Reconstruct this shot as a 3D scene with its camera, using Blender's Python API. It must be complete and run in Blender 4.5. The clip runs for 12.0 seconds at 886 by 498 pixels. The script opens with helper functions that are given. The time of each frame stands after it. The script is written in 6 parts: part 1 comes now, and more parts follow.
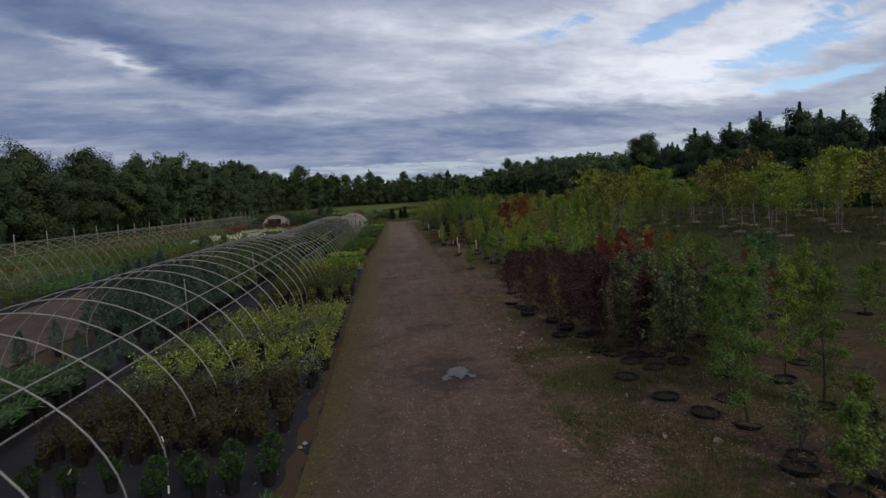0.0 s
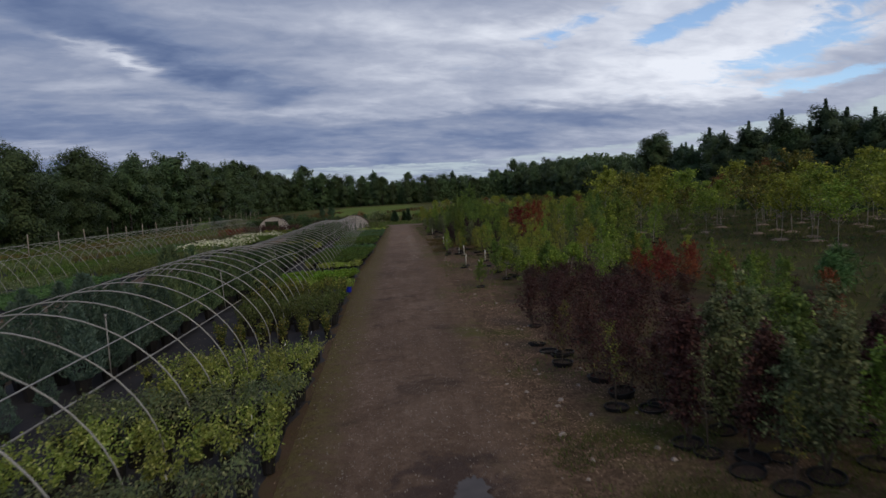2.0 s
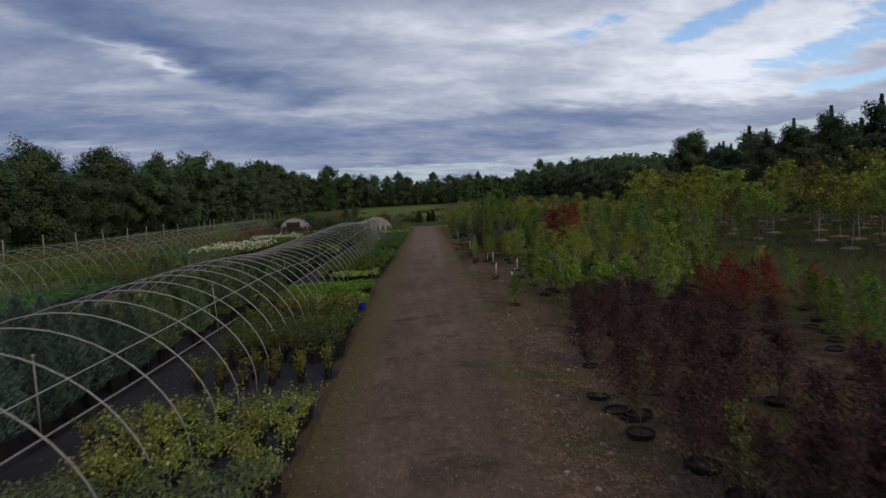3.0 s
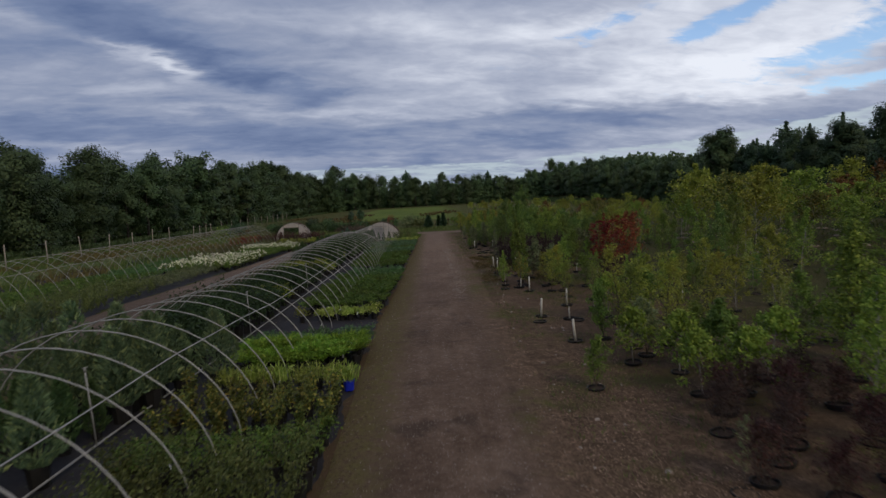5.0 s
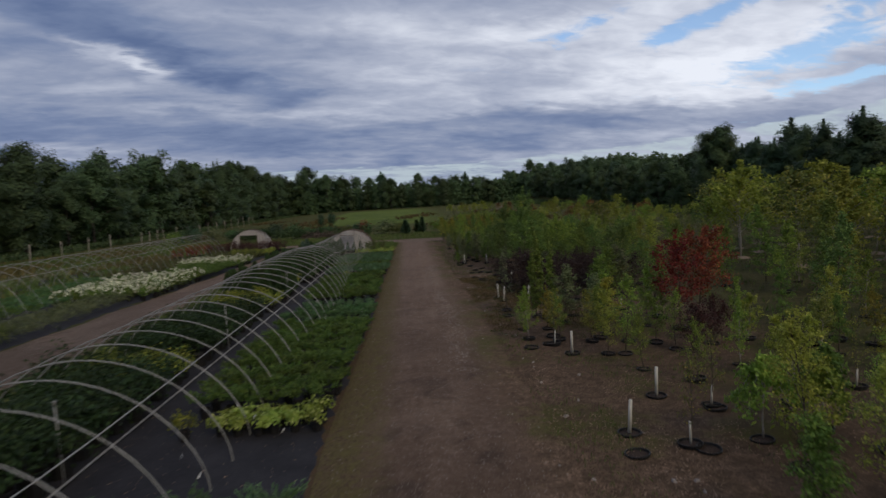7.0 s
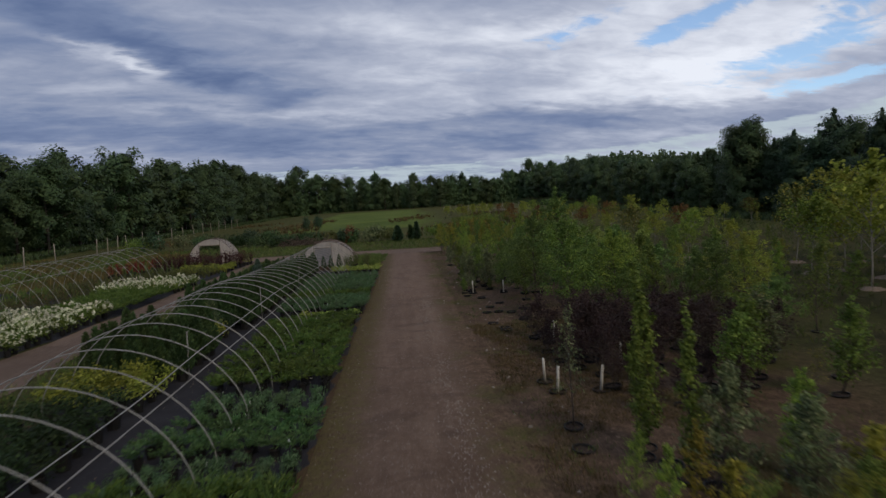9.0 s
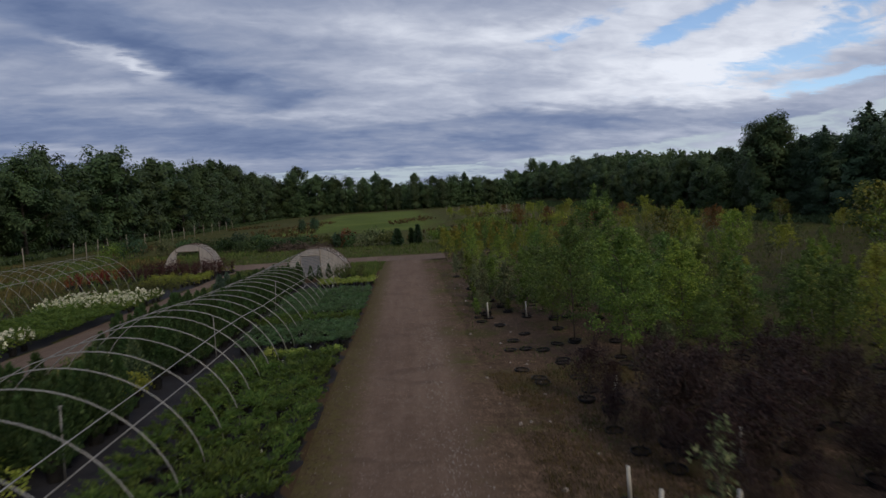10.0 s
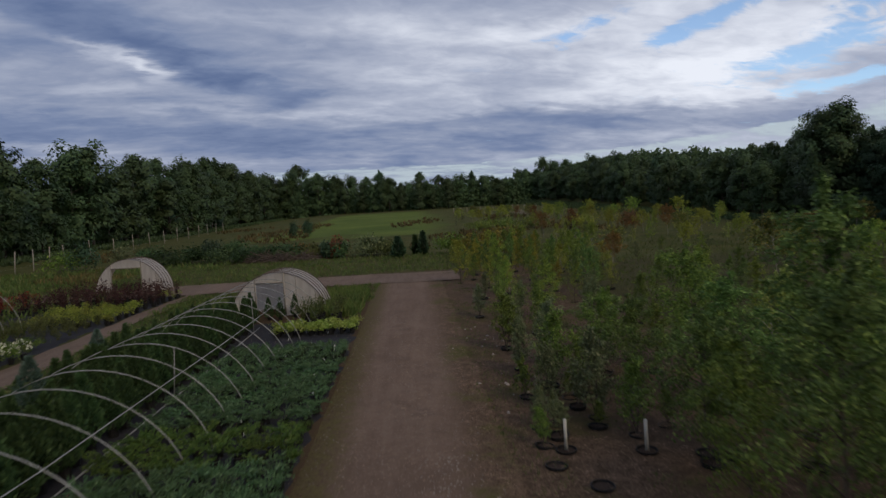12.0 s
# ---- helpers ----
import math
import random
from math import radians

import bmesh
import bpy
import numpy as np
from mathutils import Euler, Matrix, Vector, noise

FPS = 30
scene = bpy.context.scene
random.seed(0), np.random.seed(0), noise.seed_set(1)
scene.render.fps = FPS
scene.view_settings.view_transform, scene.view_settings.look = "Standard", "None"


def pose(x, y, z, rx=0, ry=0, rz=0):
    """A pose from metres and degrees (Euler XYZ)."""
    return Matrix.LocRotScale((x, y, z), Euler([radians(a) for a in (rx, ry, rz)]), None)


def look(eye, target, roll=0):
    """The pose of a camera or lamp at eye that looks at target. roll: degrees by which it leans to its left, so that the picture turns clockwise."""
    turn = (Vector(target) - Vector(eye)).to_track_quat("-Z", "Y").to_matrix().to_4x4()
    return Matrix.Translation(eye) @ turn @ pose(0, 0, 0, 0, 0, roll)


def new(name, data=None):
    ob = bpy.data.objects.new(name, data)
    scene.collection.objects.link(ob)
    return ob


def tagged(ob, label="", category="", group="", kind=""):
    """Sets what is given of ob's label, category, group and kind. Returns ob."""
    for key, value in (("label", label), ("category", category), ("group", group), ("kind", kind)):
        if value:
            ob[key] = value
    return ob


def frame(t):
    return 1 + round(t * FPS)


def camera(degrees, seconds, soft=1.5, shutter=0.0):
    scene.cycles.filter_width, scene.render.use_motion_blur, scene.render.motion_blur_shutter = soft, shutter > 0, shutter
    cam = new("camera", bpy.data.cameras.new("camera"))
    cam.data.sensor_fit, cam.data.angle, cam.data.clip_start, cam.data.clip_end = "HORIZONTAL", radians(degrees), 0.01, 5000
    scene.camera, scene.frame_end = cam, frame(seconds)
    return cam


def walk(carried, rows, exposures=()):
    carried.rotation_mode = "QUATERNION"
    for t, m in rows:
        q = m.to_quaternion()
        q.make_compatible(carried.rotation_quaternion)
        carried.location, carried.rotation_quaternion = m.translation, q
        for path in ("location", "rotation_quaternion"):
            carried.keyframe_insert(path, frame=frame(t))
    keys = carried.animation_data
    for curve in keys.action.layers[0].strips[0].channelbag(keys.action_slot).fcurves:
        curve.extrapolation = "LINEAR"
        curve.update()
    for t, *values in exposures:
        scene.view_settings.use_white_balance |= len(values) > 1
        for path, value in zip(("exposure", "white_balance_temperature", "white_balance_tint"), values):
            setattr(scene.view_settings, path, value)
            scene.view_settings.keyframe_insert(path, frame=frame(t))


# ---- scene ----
cam = camera(72.8, 12.0, soft=1.45, shutter=0.4)
PATH = [
    (0, (0.063, -3.783, 3.355), (0.215, -1.796, 3.191), -3.1),
    (0.5, (0.132, -3.062, 3.350), (0.286, -1.075, 3.188), -3.0),
    (1, (0.212, -2.104, 3.406), (0.366, -0.116, 3.245), -3.0),
    (1.5, (0.306, -0.885, 3.463), (0.463, 1.102, 3.302), -3.0),
    (2, (0.406, 0.526, 3.548), (0.543, 2.515, 3.387), -3.0),
    (2.5, (0.520, 2.142, 3.638), (0.598, 4.134, 3.480), -2.9),
    (3, (0.530, 3.895, 3.664), (0.585, 5.888, 3.508), -2.8),
    (4.8, (0.241, 11.040, 4.078), (0.272, 13.034, 3.919), -2.8),
    (5, (0.217, 11.904, 4.096), (0.246, 13.898, 3.942), -2.9),
    (5.5, (0.112, 14.219, 4.205), (0.137, 16.213, 4.053), -2.8),
    (6, (0.022, 16.562, 4.302), (0.042, 18.557, 4.151), -2.8),
    (6.5, (-0.043, 19.052, 4.390), (-0.025, 21.046, 4.238), -2.9),
    (7, (-0.058, 21.752, 4.425), (0.052, 23.743, 4.271), -3.0),
    (7.2, (-0.047, 22.873, 4.425), (0.122, 24.860, 4.271), -3.05),
    (9, (0.407, 33.316, 4.789), (0.531, 35.307, 4.634), -3.1),
    (9.5, (0.505, 36.469, 4.808), (0.626, 38.459, 4.655), -3.1),
    (10, (0.573, 39.539, 4.847), (0.692, 41.530, 4.695), -3.1),
    (10.5, (0.678, 42.735, 4.873), (0.796, 44.725, 4.721), -3.0),
    (11, (0.724, 45.898, 4.938), (0.840, 47.888, 4.785), -3.1),
    (11.5, (0.804, 49.072, 5.007), (0.916, 51.063, 4.855), -3.0),
    (12, (0.875, 52.264, 5.123), (0.977, 54.256, 4.971), -3.0),
]
walk(cam, [(t, look(eye, target, roll)) for t, eye, target, roll in PATH], [(0.0, 0.06), (12.0, 0.06)])

# world: broken cloud deck over a clear sky, low soft sun
SUN_EL, SUN_AZ = radians(38), radians(150)
world = bpy.data.worlds.new("sky")
scene.world = world
world.use_nodes = True
wt = world.node_tree
wt.nodes.clear()


def wn(kind, **kw):
    n = wt.nodes.new(kind)
    for k, v in kw.items():
        n.inputs[k].default_value = v
    return n


def wmath(op, a, b=0.0, c=0.0):
    n = wt.nodes.new("ShaderNodeMath")
    n.operation = op
    for i, v in enumerate((a, b, c)):
        if isinstance(v, (int, float)):
            n.inputs[i].default_value = v
        else:
            wt.links.new(v, n.inputs[i])
    return n.outputs[0]


def wramp(fac, stops):
    n = wt.nodes.new("ShaderNodeValToRGB")
    wt.links.new(fac, n.inputs[0])
    el = n.color_ramp.elements
    while len(el) < len(stops):
        el.new(0.5)
    for e, (p, c) in zip(el, stops):
        e.position, e.color = p, (*c, 1) if len(c) == 3 else c
    return n.outputs[0]


def wmaprange(v, a, b, lo=0.0, hi=1.0):
    n = wt.nodes.new("ShaderNodeMapRange")
    n.interpolation_type = "SMOOTHSTEP"
    wt.links.new(v, n.inputs[0])
    for i, x in zip((1, 2, 3, 4), (a, b, lo, hi)):
        n.inputs[i].default_value = x
    return n.outputs[0]


tc = wt.nodes.new("ShaderNodeTexCoord")
sep = wt.nodes.new("ShaderNodeSeparateXYZ")
wt.links.new(tc.outputs["Generated"], sep.inputs[0])
dx, dy, dz = sep.outputs
up = wmath("MAXIMUM", dz, 0.0)
den = wmath("ADD", up, 0.16)
px, py = wmath("DIVIDE", dx, den), wmath("DIVIDE", dy, den)
cxyz = wt.nodes.new("ShaderNodeCombineXYZ")
wt.links.new(wmath("ADD", wmath("MULTIPLY", px, 0.85), wmath("MULTIPLY", py, 0.2)), cxyz.inputs[0])
wt.links.new(wmath("SUBTRACT", wmath("MULTIPLY", py, 1.3), wmath("MULTIPLY", px, 0.30)), cxyz.inputs[1])


def wnoise(scale, detail, rough, distort, offset):
    m = wt.nodes.new("ShaderNodeMapping")
    m.inputs["Location"].default_value = offset
    wt.links.new(cxyz.outputs[0], m.inputs[0])
    n = wn("ShaderNodeTexNoise", Scale=scale, Detail=detail, Roughness=rough, Distortion=distort)
    wt.links.new(m.outputs[0], n.inputs["Vector"])
    return n.outputs[0]


ahead = wmath("MAXIMUM", dy, 0.15)
su, sv = wmath("DIVIDE", dx, ahead), wmath("DIVIDE", dz, ahead)
bend = wnoise(1.6, 3.0, 0.55, 0.4, (5.3, 1.7, 3.0))
ruffle = wnoise(4.2, 4.0, 0.6, 0.4, (0.3, 6.1, 7.0))
bu = wmath("ADD", su, wmath("MULTIPLY", wmath("SUBTRACT", ruffle, 0.5), 0.16))
bv = wmath("ADD", sv, wmath("ADD", wmath("MULTIPLY", wmath("SUBTRACT", bend, 0.5), 0.05), wmath("MULTIPLY", wmath("SUBTRACT", ruffle, 0.5), 0.045)))


def bank(u0, v0, wu, wv, tilt=0.0):
    """A soft bank in the cloud deck round one direction."""
    a = wmath("DIVIDE", wmath("SUBTRACT", bu, u0), wu)
    b = wmath("DIVIDE", wmath("SUBTRACT", wmath("SUBTRACT", bv, v0), wmath("MULTIPLY", wmath("SUBTRACT", bu, u0), tilt)), wv)
    return wmath("EXPONENT", wmath("MULTIPLY", wmath("ADD", wmath("MULTIPLY", a, a), wmath("MULTIPLY", b, b)), -1.0))


big = wnoise(1.0, 4.0, 0.5, 0.5, (3.1, 0.4, 0.0))
mid = wnoise(2.6, 4.0, 0.5, 0.5, (7.7, 2.2, 1.0))
streak = wnoise(2.0, 6.0, 0.55, 0.6, (2.4, 5.2, 4.0))
fine = wnoise(8.5, 6.0, 0.62, 0.6, (1.2, 9.2, 2.0))
tone = wmath("ADD", wmath("ADD", wmath("MULTIPLY", big, 0.40), wmath("MULTIPLY", mid, 0.30)), wmath("ADD", wmath("MULTIPLY", fine, 0.14), 0.085))
# dark and light banks of the deck: strength, then direction, width, height and slope
BANKS = [
    (-0.10, (-0.415, 0.282, 0.175, 0.036, -0.457)), (-0.075, (-0.287, 0.218, 0.116, 0.032, -0.437)), (-0.05, (-0.486, 0.334, 0.154, 0.024, -0.133)),
    (0.15, (-0.514, 0.276, 0.037, 0.015, -0.386)), (0.18, (-0.431, 0.250, 0.053, 0.017, -0.386)), (0.13, (-0.395, 0.226, 0.038, 0.013, -0.335)),
    (0.06, (-0.615, 0.247, 0.154, 0.043, -0.134)), (0.09, (-0.664, 0.341, 0.077, 0.019, -0.335)), (0.06, (-0.449, 0.200, 0.135, 0.013, -0.084)),
    (-0.10, (-0.652, 0.151, 0.192, 0.021, -0.064)), (-0.07, (-0.339, 0.140, 0.192, 0.015, -0.064)), (-0.09, (-0.362, 0.164, 0.058, 0.007, -0.084)),
    (-0.13, (-0.166, 0.184, 0.048, 0.009, 0.112)), (0.08, (-0.579, 0.117, 0.087, 0.008, -0.065)), (0.07, (-0.130, 0.158, 0.173, 0.008, -0.015)),
    (-0.09, (0.048, 0.092, 0.250, 0.021, -0.005)), (-0.07, (0.116, 0.134, 0.288, 0.013, -0.005)), (-0.06, (-0.208, 0.107, 0.135, 0.013, -0.035)),
    (-0.05, (0.400, 0.130, 0.144, 0.009, 0.084)), (0.08, (-0.067, 0.302, 0.250, 0.048, -0.132)), (0.09, (0.213, 0.228, 0.250, 0.029, -0.015)),
    (0.09, (0.353, 0.163, 0.250, 0.013, 0.044)), (0.12, (0.213, 0.269, 0.087, 0.017, 0.014)), (0.11, (0.495, 0.209, 0.173, 0.029, 0.113)),
    (0.13, (0.609, 0.159, 0.154, 0.015, 0.064)), (0.10, (0.401, 0.295, 0.115, 0.021, 0.160)), (0.165, (0.66, 0.25, 0.36, 0.18)), (0.06, (0.25, 0.24, 0.34, 0.09)), (-0.03, (-0.55, 0.12, 0.4, 0.05)),
]
for amount, args in BANKS:
    tone = wmath("ADD", tone, wmath("MULTIPLY", bank(*args), amount))
cloud = wramp(tone, [(0.30, (0.105, 0.152, 0.285)), (0.42, (0.178, 0.230, 0.368)), (0.51, (0.272, 0.316, 0.438)), (0.61, (0.410, 0.450, 0.562)), (0.80, (0.79, 0.825, 0.91))])
# pale clear strip low over the horizon, its upper edge rising to the right
edge_up = wmath("ADD", wmath("MULTIPLY", wmath("MULTIPLY", wmath("MAXIMUM", su, 0.0), wmath("MAXIMUM", su, 0.0)), 0.11), 0.063)
low = wmaprange(wmath("SUBTRACT", wmath("ADD", sv, wmath("MULTIPLY", wmath("SUBTRACT", fine, 0.5), 0.014)), edge_up), 0.002, -0.003)
low = wmath("MULTIPLY", low, wmaprange(wmath("ADD", mid, wmath("MULTIPLY", fine, 0.5)), 0.9, 0.62))
pale = wt.nodes.new("ShaderNodeMixRGB")
wt.links.new(wmath("MULTIPLY", wmath("MULTIPLY", low, wmaprange(su, -0.34, -0.22)), 0.85), pale.inputs[0])
wt.links.new(cloud, pale.inputs[1])
pale.inputs[2].default_value = (0.47, 0.55, 0.60, 1)
# the deck breaks open towards the north-east
hole = wmath("ADD", wmath("MULTIPLY", wmath("SUBTRACT", 0.5, streak), 0.9), wmath("MULTIPLY", wmath("SUBTRACT", 0.5, fine), 1.5))
for amount, args in ((0.55, (0.260, 0.259, 0.060, 0.015, 0.063)), (0.85, (0.523, 0.286, 0.120, 0.018, 0.307)), (0.85, (0.674, 0.217, 0.130, 0.026, 0.211)),
                     (0.9, (0.741, 0.172, 0.110, 0.017, 0.163)), (0.5, (0.326, 0.284, 0.060, 0.012, 0.257)), (0.6, (0.80, 0.30, 0.10, 0.03, 0.25))):
    hole = wmath("ADD", hole, wmath("MULTIPLY", bank(*args), amount))
gap = wmaprange(hole, 0.22, 0.78)
nish = wt.nodes.new("ShaderNodeTexSky")
nish.sky_type, nish.sun_disc = "NISHITA", False
nish.sun_elevation, nish.sun_rotation, nish.altitude = SUN_EL, SUN_AZ, 600
nish.ozone_density, nish.dust_density, nish.air_density = 3.0, 0.2, 1.0
b_sky, b_cloud = wn("ShaderNodeBackground", Strength=0.15), wn("ShaderNodeBackground", Strength=1.0)
wt.links.new(nish.outputs[0], b_sky.inputs[0])
wt.links.new(pale.outputs[0], b_cloud.inputs[0])
wmix, wout = wt.nodes.new("ShaderNodeMixShader"), wt.nodes.new("ShaderNodeOutputWorld")
wt.links.new(wmath("MULTIPLY", wmath("MULTIPLY", gap, wmaprange(su, 0.08, 0.20)), 0.9), wmix.inputs[0])
wt.links.new(b_cloud.outputs[0], wmix.inputs[1])
wt.links.new(b_sky.outputs[0], wmix.inputs[2])
wt.links.new(wmix.outputs[0], wout.inputs[0])

sun = new("sun", bpy.data.lights.new("sun", "SUN"))
sun.data.energy, sun.data.angle, sun.data.color = 1.05, radians(20), (1.0, 0.84, 0.60)
sun.matrix_world = look((0, 0, 0), (-math.sin(SUN_AZ) * math.cos(SUN_EL), -math.cos(SUN_AZ) * math.cos(SUN_EL), -math.sin(SUN_EL)))


# ---- materials ----
class Nodes:
    """A small wrapper that wires up one node material."""

    def __init__(self, name, rough=0.7, metal=0.0, spec=0.25):
        self.mat = bpy.data.materials.new(name)
        self.mat.use_nodes = True
        self.t = self.mat.node_tree
        self.bsdf = self.t.nodes["Principled BSDF"]
        self.bsdf.inputs["Roughness"].default_value = rough
        self.bsdf.inputs["Metallic"].default_value = metal
        self.bsdf.inputs["Specular IOR Level"].default_value = spec
        self.pos = self.t.nodes.new("ShaderNodeTexCoord").outputs["Object"]
        self.geo = self.t.nodes.new("ShaderNodeNewGeometry")

    def put(self, value, socket):
        if isinstance(value, (int, float)):
            socket.default_value = value
        elif isinstance(value, tuple):
            socket.default_value = (*value, 1) if len(value) == 3 and socket.type == "RGBA" else value
        else:
            self.t.links.new(value, socket)

    def noise(self, scale, detail=4.0, rough=0.55, vec=None, stretch=None, distort=0.0):
        n = self.t.nodes.new("ShaderNodeTexNoise")
        n.inputs["Scale"].default_value, n.inputs["Detail"].default_value = scale, detail
        n.inputs["Roughness"].default_value, n.inputs["Distortion"].default_value = rough, distort
        v = vec or self.pos
        if stretch:
            m = self.t.nodes.new("ShaderNodeMapping")
            m.inputs["Scale"].default_value = stretch
            self.t.links.new(v, m.inputs[0])
            v = m.outputs[0]
        self.t.links.new(v, n.inputs["Vector"])
        return n.outputs[0]

    def voronoi(self, scale, vec=None, out="Distance"):
        n = self.t.nodes.new("ShaderNodeTexVoronoi")
        n.inputs["Scale"].default_value = scale
        self.t.links.new(vec or self.pos, n.inputs["Vector"])
        return n.outputs[out]

    def math(self, op, a, b=0.0):
        n = self.t.nodes.new("ShaderNodeMath")
        n.operation = op
        self.put(a, n.inputs[0])
        self.put(b, n.inputs[1])
        return n.outputs[0]

    def ramp(self, fac, stops):
        n = self.t.nodes.new("ShaderNodeValToRGB")
        self.t.links.new(fac, n.inputs[0])
        el = n.color_ramp.elements
        while len(el) < len(stops):
            el.new(0.5)
        for e, (p, c) in zip(el, stops):
            e.position, e.color = p, (c, c, c, 1) if isinstance(c, (int, float)) else (*c, 1)
        return n.outputs[0]

    def mix(self, fac, a, b, mode="MIX"):
        n = self.t.nodes.new("ShaderNodeMixRGB")
        n.blend_type = mode
        self.put(fac, n.inputs[0])
        self.put(a, n.inputs[1])
        self.put(b, n.inputs[2])
        return n.outputs[0]

    def smooth(self, v, a, b):
        n = self.t.nodes.new("ShaderNodeMapRange")
        n.interpolation_type = "SMOOTHSTEP"
        self.put(v, n.inputs[0])
        n.inputs[1].default_value, n.inputs[2].default_value = a, b
        return n.outputs[0]

    def xyz(self):
        s = self.t.nodes.new("ShaderNodeSeparateXYZ")
        self.t.links.new(self.pos, s.inputs[0])
        return s.outputs

    def random(self):
        return self.t.nodes.new("ShaderNodeObjectInfo").outputs["Random"]

    def color(self, value):
        self.put(value, self.bsdf.inputs["Base Color"])
        return self

    def bump(self, height, strength=0.4, distance=0.02):
        b = self.t.nodes.new("ShaderNodeBump")
        b.inputs["Strength"].default_value, b.inputs["Distance"].default_value = strength, distance
        self.put(height, b.inputs["Height"])
        self.t.links.new(b.outputs[0], self.bsdf.inputs["Normal"])
        return self


def leaf_mat(name, dark, light, tip, glow=0.3, patch=2.5):
    """Leaves: colour varies from plant to plant, clump to clump and leaf to leaf, and light passes through."""
    n = Nodes(name, 0.55)
    clump = n.noise(patch, 2.0)
    island = n.geo.outputs["Random Per Island"]
    a = n.mix(n.ramp(clump, [(0.35, 0.0), (0.65, 1.0)]), dark, light)
    a = n.mix(n.ramp(island, [(0.72, 0.0), (1.0, 0.9)]), a, tip)
    bright = n.math("ADD", n.math("MULTIPLY", n.random(), 0.5), 0.95)
    hue = n.t.nodes.new("ShaderNodeHueSaturation")
    n.put(bright, hue.inputs["Value"])
    n.put(n.math("ADD", n.math("MULTIPLY", n.random(), 0.03), 0.485), hue.inputs["Hue"])
    n.put(a, hue.inputs["Color"])
    n.color(hue.outputs[0])
    n.bsdf.inputs["Specular IOR Level"].default_value = 0.15
    tr = n.t.nodes.new("ShaderNodeBsdfTranslucent")
    n.put(hue.outputs[0], tr.inputs[0])
    mx = n.t.nodes.new("ShaderNodeMixShader")
    mx.inputs[0].default_value = glow
    n.t.links.new(n.bsdf.outputs[0], mx.inputs[1])
    n.t.links.new(tr.outputs[0], mx.inputs[2])
    n.t.links.new(mx.outputs[0], n.t.nodes["Material Output"].inputs[0])
    return n.mat


